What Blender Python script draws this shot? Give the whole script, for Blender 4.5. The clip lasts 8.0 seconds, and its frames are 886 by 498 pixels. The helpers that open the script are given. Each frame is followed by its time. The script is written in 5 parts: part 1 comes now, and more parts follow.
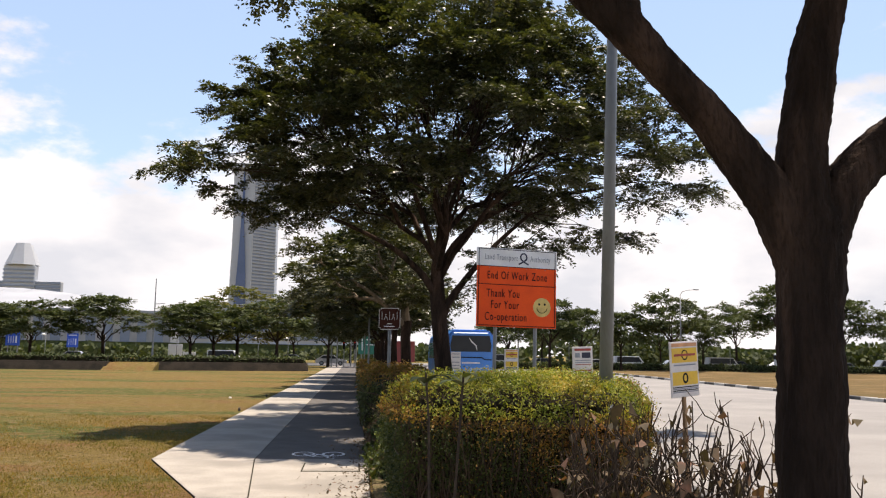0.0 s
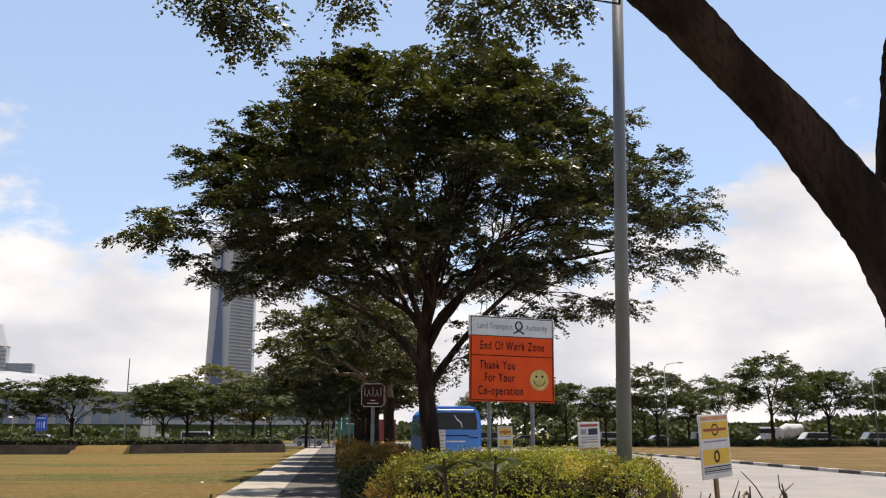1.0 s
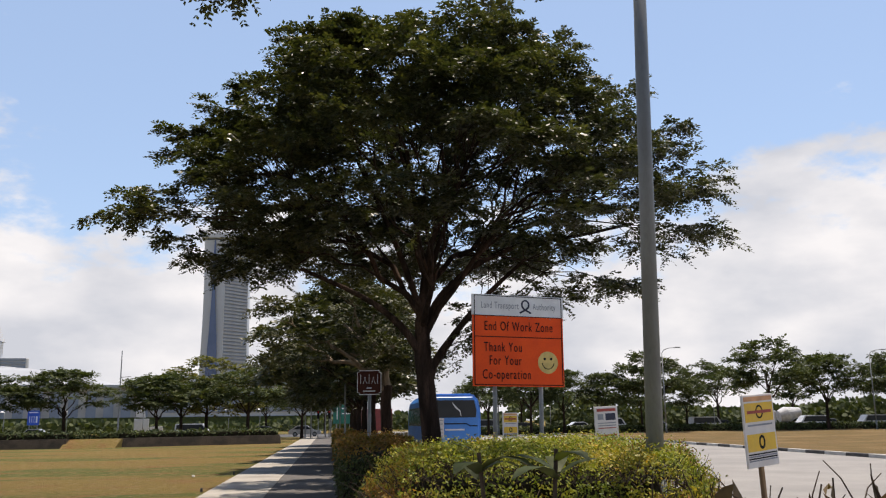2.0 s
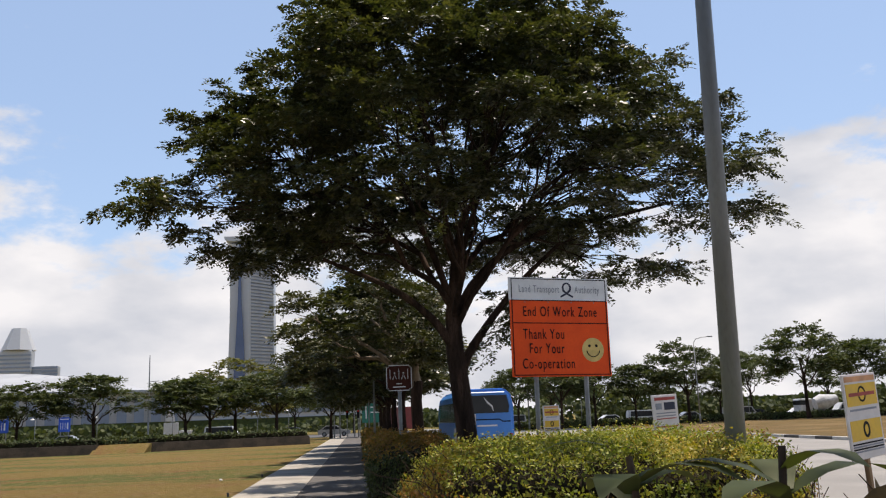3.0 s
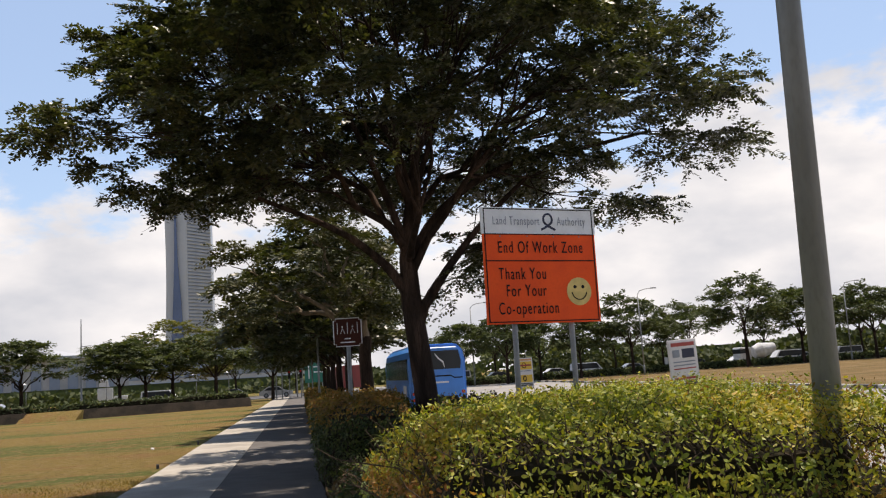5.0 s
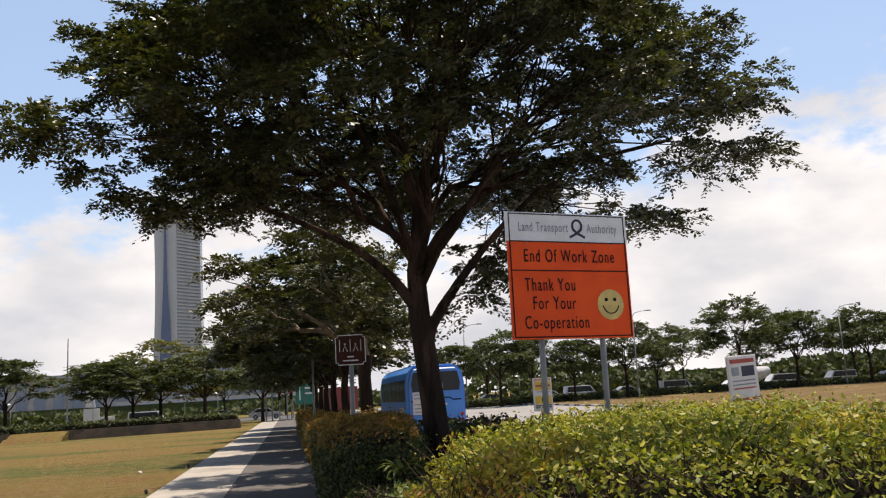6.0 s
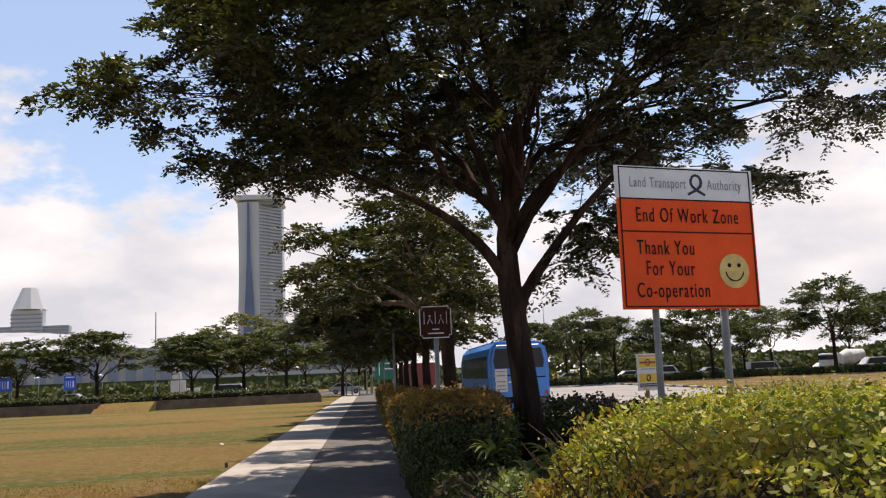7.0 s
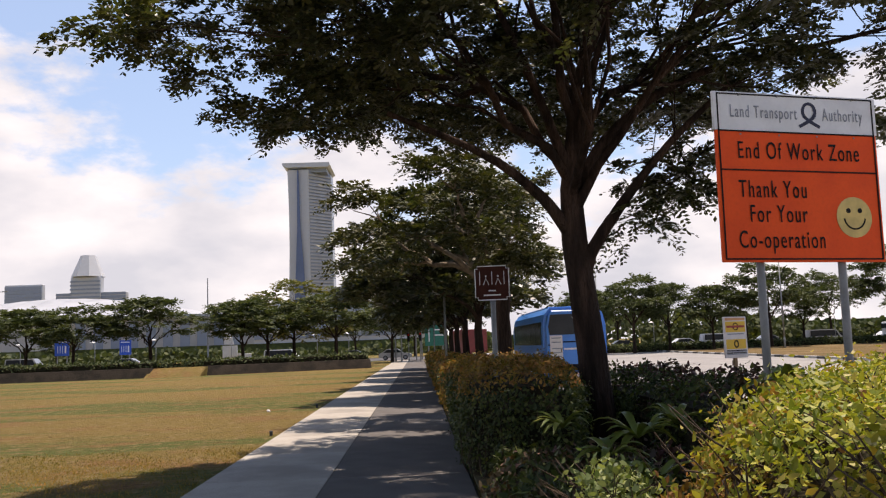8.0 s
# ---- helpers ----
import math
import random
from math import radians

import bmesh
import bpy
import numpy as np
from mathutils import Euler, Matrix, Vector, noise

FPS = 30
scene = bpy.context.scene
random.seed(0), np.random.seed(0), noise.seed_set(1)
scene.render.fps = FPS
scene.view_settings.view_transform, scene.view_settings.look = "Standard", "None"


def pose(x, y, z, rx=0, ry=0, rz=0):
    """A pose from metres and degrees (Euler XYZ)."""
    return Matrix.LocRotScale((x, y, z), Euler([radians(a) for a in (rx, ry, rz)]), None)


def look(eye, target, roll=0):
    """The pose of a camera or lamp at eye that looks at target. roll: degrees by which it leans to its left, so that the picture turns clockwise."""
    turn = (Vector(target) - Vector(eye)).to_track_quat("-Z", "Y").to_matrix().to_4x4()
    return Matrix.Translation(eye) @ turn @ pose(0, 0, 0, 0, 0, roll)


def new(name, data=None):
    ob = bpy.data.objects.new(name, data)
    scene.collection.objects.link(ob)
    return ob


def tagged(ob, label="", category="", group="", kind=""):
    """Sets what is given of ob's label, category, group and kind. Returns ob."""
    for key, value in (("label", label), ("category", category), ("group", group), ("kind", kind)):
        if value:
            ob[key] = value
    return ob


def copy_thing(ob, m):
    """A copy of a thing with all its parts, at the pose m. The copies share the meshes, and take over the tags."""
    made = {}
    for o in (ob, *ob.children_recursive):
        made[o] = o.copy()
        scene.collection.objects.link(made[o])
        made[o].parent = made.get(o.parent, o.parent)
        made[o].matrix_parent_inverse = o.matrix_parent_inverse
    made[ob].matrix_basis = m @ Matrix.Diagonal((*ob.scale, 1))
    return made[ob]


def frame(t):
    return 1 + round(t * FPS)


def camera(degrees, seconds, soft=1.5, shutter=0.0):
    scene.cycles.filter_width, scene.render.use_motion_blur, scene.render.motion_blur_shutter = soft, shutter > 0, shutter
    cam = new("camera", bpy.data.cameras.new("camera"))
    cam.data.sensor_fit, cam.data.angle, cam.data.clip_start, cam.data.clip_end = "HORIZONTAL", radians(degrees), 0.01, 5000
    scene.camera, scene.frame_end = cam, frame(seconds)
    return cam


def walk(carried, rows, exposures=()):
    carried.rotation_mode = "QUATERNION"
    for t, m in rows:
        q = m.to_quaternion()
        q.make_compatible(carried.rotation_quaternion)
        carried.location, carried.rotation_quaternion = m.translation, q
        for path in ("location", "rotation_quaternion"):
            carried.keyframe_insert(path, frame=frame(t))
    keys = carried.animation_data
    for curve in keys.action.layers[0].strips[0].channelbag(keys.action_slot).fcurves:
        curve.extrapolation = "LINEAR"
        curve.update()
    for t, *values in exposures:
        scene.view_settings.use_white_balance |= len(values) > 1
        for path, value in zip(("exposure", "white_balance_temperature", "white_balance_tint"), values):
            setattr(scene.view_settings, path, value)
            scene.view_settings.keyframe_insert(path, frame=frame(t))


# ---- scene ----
cam = camera(54.0, 8.0, soft=1.2)
PATH = [
    (0, (0.964, 0.461, 1.841), (1.157, 2.437, 2.081), 0.9),
    (0.5, (0.958, 1.038, 1.838), (1.163, 2.999, 2.174), 0.1),
    (1, (0.898, 1.663, 1.843), (1.135, 3.606, 2.256), 0.1),
    (2.5, (0.937, 3.395, 1.816), (1.175, 5.344, 2.195), -1.4),
    (3, (0.921, 3.99, 1.808), (1.12, 5.943, 2.191), -2.2),
    (3.5, (0.898, 4.618, 1.81), (1.154, 6.573, 2.146), -3.2),
    (4, (0.925, 5.18, 1.814), (1.176, 7.142, 2.11), -4.4),
    (4.5, (0.932, 5.724, 1.818), (1.228, 7.684, 2.085), -4.2),
    (6, (0.665, 7.28, 1.806), (1.021, 9.22, 2.136), -3.4),
    (6.5, (0.62, 7.759, 1.789), (0.882, 9.713, 2.125), -2.8),
    (7, (0.6, 8.38, 1.782), (0.778, 10.351, 2.071), -2.4),
    (7.5, (0.607, 9.031, 1.773), (0.756, 11.011, 2.012), -2.5),
    (8, (0.565, 9.719, 1.759), (0.629, 11.706, 1.978), -2.1),
]
walk(cam, [(t, look(eye, target, roll)) for t, eye, target, roll in PATH], [(0.0, 0.66, 6950, 15), (0.5, 0.58, 6950, 14), (1.0, 0.48, 6900, 14), (2.5, 0.32, 6650, 13), (3.5, 0.33, 6650, 13), (4.5, 0.38, 6800, 14), (6.0, 0.44, 6950, 14), (7.0, 0.47, 6950, 17), (8.0, 0.48, 6950, 19)])

# ---- world, sun and exposure ----
SUN_EL, SUN_AZ = 75.0, 38.0          # azimuth: degrees from +y towards +x
sun_way = Vector((math.sin(radians(SUN_AZ)) * math.cos(radians(SUN_EL)), math.cos(radians(SUN_AZ)) * math.cos(radians(SUN_EL)), math.sin(radians(SUN_EL))))
world = bpy.data.worlds.new("sky")
scene.world = world
world.use_nodes = True
wt = world.node_tree
wt.nodes.clear()
w_out = wt.nodes.new("ShaderNodeOutputWorld")
w_bg = wt.nodes.new("ShaderNodeBackground")
w_sky = wt.nodes.new("ShaderNodeTexSky")
w_sky.sky_type, w_sky.sun_disc = "NISHITA", False
w_sky.sun_elevation, w_sky.sun_rotation = radians(SUN_EL), radians(SUN_AZ)
w_sky.air_density, w_sky.dust_density, w_sky.ozone_density = 1.0, 0.6, 2.0
w_co = wt.nodes.new("ShaderNodeTexCoord")
w_sep = wt.nodes.new("ShaderNodeSeparateXYZ")
wt.links.new(w_co.outputs["Generated"], w_sep.inputs[0])


def wmath(op, a, b=None, c=None):
    n = wt.nodes.new("ShaderNodeMath")
    n.operation = op
    for i, v in enumerate((a, b, c)):
        if v is None:
            continue
        if isinstance(v, (int, float)):
            n.inputs[i].default_value = v
        else:
            wt.links.new(v, n.inputs[i])
    return n.outputs[0]


# clouds: heaped banks low over the horizon, torn patches higher up
w_map = wt.nodes.new("ShaderNodeMapping")
w_map.inputs["Scale"].default_value = (1.0, 1.0, 2.1)
w_map.inputs["Location"].default_value = (0.35, 0.0, 0.12)
wt.links.new(w_co.outputs["Generated"], w_map.inputs[0])
w_n1 = wt.nodes.new("ShaderNodeTexNoise")
w_n1.inputs["Scale"].default_value, w_n1.inputs["Detail"].default_value, w_n1.inputs["Roughness"].default_value = 3.8, 11.0, 0.58
wt.links.new(w_map.outputs[0], w_n1.inputs["Vector"])
w_n2 = wt.nodes.new("ShaderNodeTexNoise")
w_n2.inputs["Scale"].default_value, w_n2.inputs["Detail"].default_value = 7.0, 8.0
wt.links.new(w_map.outputs[0], w_n2.inputs["Vector"])
w_low = wmath("SUBTRACT", 0.30, w_sep.outputs["Z"])
w_low = wmath("MULTIPLY", w_low, 0.95)
w_low = wmath("MAXIMUM", w_low, -0.26)
w_amt = wmath("ADD", w_n1.outputs["Fac"], w_low)
w_cov = wt.nodes.new("ShaderNodeMapRange")
w_cov.interpolation_type = "SMOOTHSTEP"
w_cov.inputs["From Min"].default_value, w_cov.inputs["From Max"].default_value = 0.53, 0.63
wt.links.new(w_amt, w_cov.inputs["Value"])
w_shade = wt.nodes.new("ShaderNodeMapRange")
w_shade.inputs["From Min"].default_value, w_shade.inputs["From Max"].default_value = 0.35, 0.68
wt.links.new(w_n2.outputs["Fac"], w_shade.inputs["Value"])
w_cc = wt.nodes.new("ShaderNodeMix")
w_cc.data_type = "RGBA"
w_cc.inputs[6].default_value, w_cc.inputs[7].default_value = (6.6, 7.0, 7.7, 1), (10.0, 10.0, 10.1, 1)
wt.links.new(w_shade.outputs[0], w_cc.inputs[0])
w_mix = wt.nodes.new("ShaderNodeMix")
w_mix.data_type = "RGBA"
wt.links.new(w_cov.outputs[0], w_mix.inputs[0])
w_boost = wt.nodes.new("ShaderNodeMix")
w_boost.data_type, w_boost.blend_type = "RGBA", "ADD"
w_boost.inputs[7].default_value = (2.3, 3.1, 4.3, 1)
w_fade = wt.nodes.new("ShaderNodeMapRange")
w_fade.interpolation_type = "SMOOTHSTEP"
w_fade.inputs["From Min"].default_value, w_fade.inputs["From Max"].default_value = 0.66, 0.48
wt.links.new(w_sep.outputs["Z"], w_fade.inputs["Value"])
wt.links.new(w_fade.outputs[0], w_boost.inputs[0])
wt.links.new(w_sky.outputs[0], w_boost.inputs[6])
wt.links.new(w_boost.outputs[2], w_mix.inputs[6])
wt.links.new(w_cc.outputs[2], w_mix.inputs[7])
wt.links.new(w_mix.outputs[2], w_bg.inputs["Color"])
w_bg.inputs["Strength"].default_value = 0.074
wt.links.new(w_bg.outputs[0], w_out.inputs["Surface"])

sun = new("sun", bpy.data.lights.new("sun", "SUN"))
sun.data.energy, sun.data.angle, sun.data.color = 5.0, radians(0.53), (1.0, 0.915, 0.80)
sun.matrix_world = look((0, 0, 60), Vector((0, 0, 60)) - sun_way)

# ---- materials ----


def material(name, base, rough=0.6, second=None, scale=6.0, fine=60.0, amount=0.5, bump=0.3, bump_size=40.0, metal=0.0, island=0.0, through_light=0.0, stretch=None, third=None, spec=0.5, depth=0.01):
    """A two-scale noise material: base and second colours mixed by broad stains and fine grain."""
    m = bpy.data.materials.new(name)
    m.use_nodes = True
    t = m.node_tree
    b = t.nodes["Principled BSDF"]
    b.inputs["Roughness"].default_value, b.inputs["Metallic"].default_value = rough, metal
    b.inputs["Specular IOR Level"].default_value = spec
    co = t.nodes.new("ShaderNodeTexCoord")
    vec = co.outputs["Object"]
    if stretch:
        mp = t.nodes.new("ShaderNodeMapping")
        mp.inputs["Scale"].default_value = stretch
        t.links.new(vec, mp.inputs[0])
        vec = mp.outputs[0]

    def grain(s, detail=5.0):
        n = t.nodes.new("ShaderNodeTexNoise")
        n.inputs["Scale"].default_value, n.inputs["Detail"].default_value = s, detail
        t.links.new(vec, n.inputs["Vector"])
        return n.outputs["Fac"]

    def blend(fac, a, c, kind="MIX"):
        n = t.nodes.new("ShaderNodeMix")
        n.data_type, n.blend_type = "RGBA", kind
        for i, v in ((0, fac), (6, a), (7, c)):
            if isinstance(v, (tuple, float, int)):
                n.inputs[i].default_value = (*v, 1) if isinstance(v, tuple) else v
            else:
                t.links.new(v, n.inputs[i])
        return n.outputs[2]

    def ramp(v, lo, hi):
        n = t.nodes.new("ShaderNodeMapRange")
        n.interpolation_type = "SMOOTHSTEP"
        n.inputs["From Min"].default_value, n.inputs["From Max"].default_value = lo, hi
        t.links.new(v, n.inputs["Value"])
        return n.outputs[0]

    second = second or tuple(c * 0.75 for c in base)
    col = blend(ramp(grain(scale), 0.35, 0.65), base, second)
    if third:
        col = blend(ramp(grain(scale * 0.37 + 0.013), 0.48, 0.66), col, third)
    dark = blend(amount, col, tuple(c * 0.55 for c in base))
    col = blend(ramp(grain(fine, 3.0), 0.42, 0.75), col, dark)
    if island:
        g = t.nodes.new("ShaderNodeNewGeometry")
        hsv = t.nodes.new("ShaderNodeHueSaturation")
        r = t.nodes.new("ShaderNodeMapRange")
        r.inputs["To Min"].default_value, r.inputs["To Max"].default_value = 1 - island, 1 + island
        t.links.new(g.outputs["Random Per Island"], r.inputs["Value"])
        t.links.new(r.outputs[0], hsv.inputs["Value"])
        h = t.nodes.new("ShaderNodeMapRange")
        h.inputs["To Min"].default_value, h.inputs["To Max"].default_value = 0.5 + 0.06 * island, 0.5 - 0.08 * island
        t.links.new(g.outputs["Random Per Island"], h.inputs["Value"])
        t.links.new(h.outputs[0], hsv.inputs["Hue"])
        t.links.new(col, hsv.inputs["Color"])
        col = hsv.outputs[0]
    t.links.new(col, b.inputs["Base Color"])
    if bump:
        bn = t.nodes.new("ShaderNodeBump")
        bn.inputs["Strength"].default_value, bn.inputs["Distance"].default_value = bump, depth
        t.links.new(grain(bump_size, 6.0), bn.inputs["Height"])
        t.links.new(bn.outputs[0], b.inputs["Normal"])
    if through_light:
        tr = t.nodes.new("ShaderNodeBsdfTranslucent")
        t.links.new(blend(1.0, col, (1.25, 1.3, 0.5), "MULTIPLY"), tr.inputs["Color"])
        mx = t.nodes.new("ShaderNodeMixShader")
        mx.inputs[0].default_value = through_light
        t.links.new(b.outputs[0], mx.inputs[1])
        t.links.new(tr.outputs[0], mx.inputs[2])
        t.links.new(mx.outputs[0], t.nodes["Material Output"].inputs["Surface"])
    return m


M = {}


def lawn_material():
    """Sunburnt turf: broad green and straw drifts, tawny mottling, and a coarse speckle of tufts."""
    m = bpy.data.materials.new("dry_grass")
    m.use_nodes = True
    t = m.node_tree
    b = t.nodes["Principled BSDF"]
    b.inputs["Roughness"].default_value, b.inputs["Specular IOR Level"].default_value = 0.95, 0.08
    co = t.nodes.new("ShaderNodeTexCoord")

    def grain(scale, lo, hi, stretch=(1, 1, 1), detail=4.0):
        mp, n, r = t.nodes.new("ShaderNodeMapping"), t.nodes.new("ShaderNodeTexNoise"), t.nodes.new("ShaderNodeMapRange")
        mp.inputs["Scale"].default_value = stretch
        n.inputs["Scale"].default_value, n.inputs["Detail"].default_value, n.inputs["Roughness"].default_value = scale, detail, 0.6
        r.interpolation_type = "SMOOTHSTEP"
        r.inputs["From Min"].default_value, r.inputs["From Max"].default_value = lo, hi
        t.links.new(co.outputs["Object"], mp.inputs[0])
        t.links.new(mp.outputs[0], n.inputs["Vector"])
        t.links.new(n.outputs["Fac"], r.inputs["Value"])
        return r.outputs[0]

    def blend(fac, a, c, kind="MIX"):
        n = t.nodes.new("ShaderNodeMix")
        n.data_type, n.blend_type = "RGBA", kind
        t.links.new(fac, n.inputs[0])
        for k, v in ((6, a), (7, c)):
            if isinstance(v, tuple):
                n.inputs[k].default_value = (*v, 1)
            else:
                t.links.new(v, n.inputs[k])
        return n.outputs[2]

    col = blend(grain(0.13, 0.45, 0.57, (0.4, 1.3, 1)), (0.213, 0.152, 0.049), (0.100, 0.122, 0.033))
    col = blend(grain(0.55, 0.5, 0.68, (0.6, 1, 1)), col, (0.226, 0.129, 0.054))
    col = blend(grain(3.2, 0.48, 0.7), col, (0.270, 0.191, 0.091))
    col = blend(grain(9.0, 0.5, 0.72), col, (0.096, 0.071, 0.023))
    col = blend(grain(34.0, 0.5, 0.75), col, (0.065, 0.050, 0.017))
    t.links.new(col, b.inputs["Base Color"])
    bn = t.nodes.new("ShaderNodeBump")
    bn.inputs["Strength"].default_value, bn.inputs["Distance"].default_value = 1.0, 0.05
    t.links.new(grain(22.0, 0.25, 0.75, detail=7.0), bn.inputs["Height"])
    t.links.new(bn.outputs[0], b.inputs["Normal"])
    return m


M["grass"] = lawn_material()
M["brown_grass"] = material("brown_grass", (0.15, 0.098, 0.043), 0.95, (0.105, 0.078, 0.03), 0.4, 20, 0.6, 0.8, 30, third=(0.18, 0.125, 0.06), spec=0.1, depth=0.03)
M["verge"] = material("verge_soil", (0.10, 0.085, 0.04), 0.95, (0.16, 0.12, 0.065), 2.2, 24, 0.5, 0.8, 30, spec=0.1, depth=0.03)
M["concrete"] = material("path_concrete", (0.38, 0.35, 0.305), 0.85, (0.31, 0.285, 0.245), 1.6, 38, 0.6, 0.3, 120, third=(0.25, 0.23, 0.2), spec=0.25)
M["lane"] = material("cycle_lane", (0.125, 0.116, 0.108), 0.9, (0.1, 0.093, 0.087), 1.5, 80, 0.4, 0.4, 160, spec=0.2)
M["road"] = material("pale_road", (0.28, 0.27, 0.255), 0.85, (0.24, 0.23, 0.22), 0.5, 40, 0.4, 0.2, 90, third=(0.22, 0.213, 0.205), spec=0.2)
M["asphalt"] = material("asphalt", (0.07, 0.07, 0.072), 0.85, (0.055, 0.055, 0.058), 0.7, 70, 0.4, 0.3, 90)
M["kerb_light"] = material("kerb_pale", (0.5, 0.49, 0.46), 0.8, None, 3, 40, 0.4, 0.3, 50)
M["kerb_dark"] = material("kerb_black", (0.045, 0.045, 0.045), 0.8, (0.09, 0.085, 0.08), 3, 40, 0.3, 0.3, 50)
M["bark"] = material("bark", (0.038, 0.026, 0.02), 0.95, (0.02, 0.014, 0.011), 9, 50, 0.7, 1.0, 22, stretch=(1, 1, 0.22), third=(0.075, 0.048, 0.035), spec=0.12, depth=0.06)
M["bark_pale"] = material("bark_pale", (0.24, 0.195, 0.145), 0.9, (0.14, 0.11, 0.08), 8, 40, 0.5, 0.8, 20, stretch=(1, 1, 0.3), spec=0.15)
M["leaf"] = material("tree_leaf", (0.053, 0.062, 0.02), 0.42, (0.037, 0.045, 0.016), 0.9, 20, 0.3, 0, island=0.5, through_light=0.3, spec=0.5)
M["leaf_b"] = material("tree_leaf_olive", (0.058, 0.062, 0.02), 0.55, (0.04, 0.052, 0.017), 0.7, 15, 0.3, 0, island=0.45, through_light=0.2, spec=0.3)
M["leaf_far"] = material("far_leaf", (0.072, 0.092, 0.036), 0.7, (0.052, 0.07, 0.03), 0.35, 9, 0.3, 0, island=0.35, through_light=0.25, spec=0.2)
M["leaf_yellow"] = material("far_leaf_yellow", (0.17, 0.16, 0.05), 0.7, (0.12, 0.13, 0.04), 0.35, 9, 0.3, 0, island=0.35, through_light=0.25, spec=0.2)
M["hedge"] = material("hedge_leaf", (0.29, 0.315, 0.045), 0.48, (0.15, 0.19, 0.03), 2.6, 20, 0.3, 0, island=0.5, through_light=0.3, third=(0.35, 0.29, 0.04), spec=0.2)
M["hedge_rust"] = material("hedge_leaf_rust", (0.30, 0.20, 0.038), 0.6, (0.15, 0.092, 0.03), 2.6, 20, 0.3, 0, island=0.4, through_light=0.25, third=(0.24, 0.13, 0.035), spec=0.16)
# dark shrub leaf, also laid low on hedges as painted shade
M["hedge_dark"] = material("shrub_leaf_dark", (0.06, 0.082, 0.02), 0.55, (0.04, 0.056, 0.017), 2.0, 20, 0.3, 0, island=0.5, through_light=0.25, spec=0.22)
M["hedge_purple"] = material("shrub_leaf_purple", (0.075, 0.035, 0.03), 0.55, (0.05, 0.045, 0.02), 2.0, 20, 0.3, 0, island=0.5, through_light=0.2, spec=0.3)
M["sage"] = material("pale_sage_leaf", (0.22, 0.27, 0.11), 0.55, (0.12, 0.16, 0.055), 3.0, 20, 0.3, 0, island=0.45, through_light=0.25, spec=0.2)
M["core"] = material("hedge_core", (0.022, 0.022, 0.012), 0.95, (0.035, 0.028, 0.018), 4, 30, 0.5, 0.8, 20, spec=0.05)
M["twig"] = material("dry_twig", (0.09, 0.065, 0.045), 0.9, (0.05, 0.037, 0.028), 12, 60, 0.4, 0.4, 60, spec=0.15)
M["dry_leaf"] = material("withered_leaf", (0.14, 0.085, 0.045), 0.8, (0.07, 0.055, 0.03), 8, 30, 0.4, 0, island=0.4, through_light=0.2)
M["lily"] = material("strap_leaf", (0.2, 0.235, 0.045), 0.4, (0.13, 0.17, 0.035), 4, 30, 0.3, 0, island=0.3, through_light=0.3)
M["orange"] = material("orange_sheet", (0.88, 0.095, 0.012), 0.55, (0.80, 0.08, 0.012), 2.5, 30, 0.15, 0.05, 30, spec=0.2)
M["white"] = material("white_sheet", (0.74, 0.75, 0.76), 0.5, (0.66, 0.67, 0.68), 3, 30, 0.12, 0.05, 30)
M["black"] = material("black_print", (0.012, 0.012, 0.013), 0.65, None, 5, 30, 0.2, 0, spec=0.15)
M["navy"] = material("navy_print", (0.02, 0.025, 0.06), 0.6, None, 5, 30, 0.2, 0)
M["grey_print"] = material("grey_print", (0.29, 0.315, 0.36), 0.6, None, 5, 30, 0.2, 0)
M["smile"] = material("yellow_disc", (0.72, 0.53, 0.17), 0.55, None, 6, 30, 0.15, 0)
M["brown"] = material("brown_sheet", (0.065, 0.02, 0.013), 0.6, None, 5, 30, 0.2, 0, spec=0.12)
M["yellow"] = material("yellow_print", (0.80, 0.50, 0.03), 0.55, (0.72, 0.46, 0.05), 6, 30, 0.15, 0)
M["peach"] = material("peach_print", (0.72, 0.36, 0.16), 0.55, None, 6, 30, 0.15, 0)
M["paper"] = material("poster_paper", (0.72, 0.69, 0.68), 0.6, (0.66, 0.63, 0.62), 6, 30, 0.12, 0.05, 30)
M["red_print"] = material("red_print", (0.42, 0.06, 0.045), 0.6, None, 6, 30, 0.2, 0)
M["steel"] = material("galvanised_steel", (0.24, 0.25, 0.25), 0.55, (0.19, 0.2, 0.2), 4, 50, 0.3, 0.15, 60, metal=0.1)
M["post"] = material("lamp_post_grey", (0.22, 0.235, 0.235), 0.5, (0.17, 0.18, 0.18), 2.5, 40, 0.3, 0.15, 50, metal=0.2, stretch=(1, 1, 0.3))
M["wood"] = material("stake_wood", (0.30, 0.19, 0.10), 0.8, (0.2, 0.12, 0.065), 20, 60, 0.4, 0.4, 60, stretch=(1, 1, 0.1))
M["bus"] = material("bus_blue", (0.035, 0.23, 0.70), 0.3, (0.03, 0.20, 0.62), 1.2, 30, 0.15, 0, spec=0.6)
M["glass"] = material("dark_glass", (0.016, 0.02, 0.024), 0.12, (0.024, 0.028, 0.033), 1, 20, 0.2, 0, spec=0.22)
M["tyre"] = material("tyre", (0.02, 0.02, 0.02), 0.9, None, 6, 40, 0.3, 0.3, 60)
M["red"] = material("vehicle_red", (0.2, 0.016, 0.015), 0.4, None, 2, 30, 0.25, 0)
M["car_white"] = material("car_white", (0.66, 0.67, 0.68), 0.3, None, 2, 30, 0.1, 0, spec=0.6)
M["car_silver"] = material("car_silver", (0.40, 0.41, 0.42), 0.3, None, 2, 30, 0.1, 0, metal=0.5)
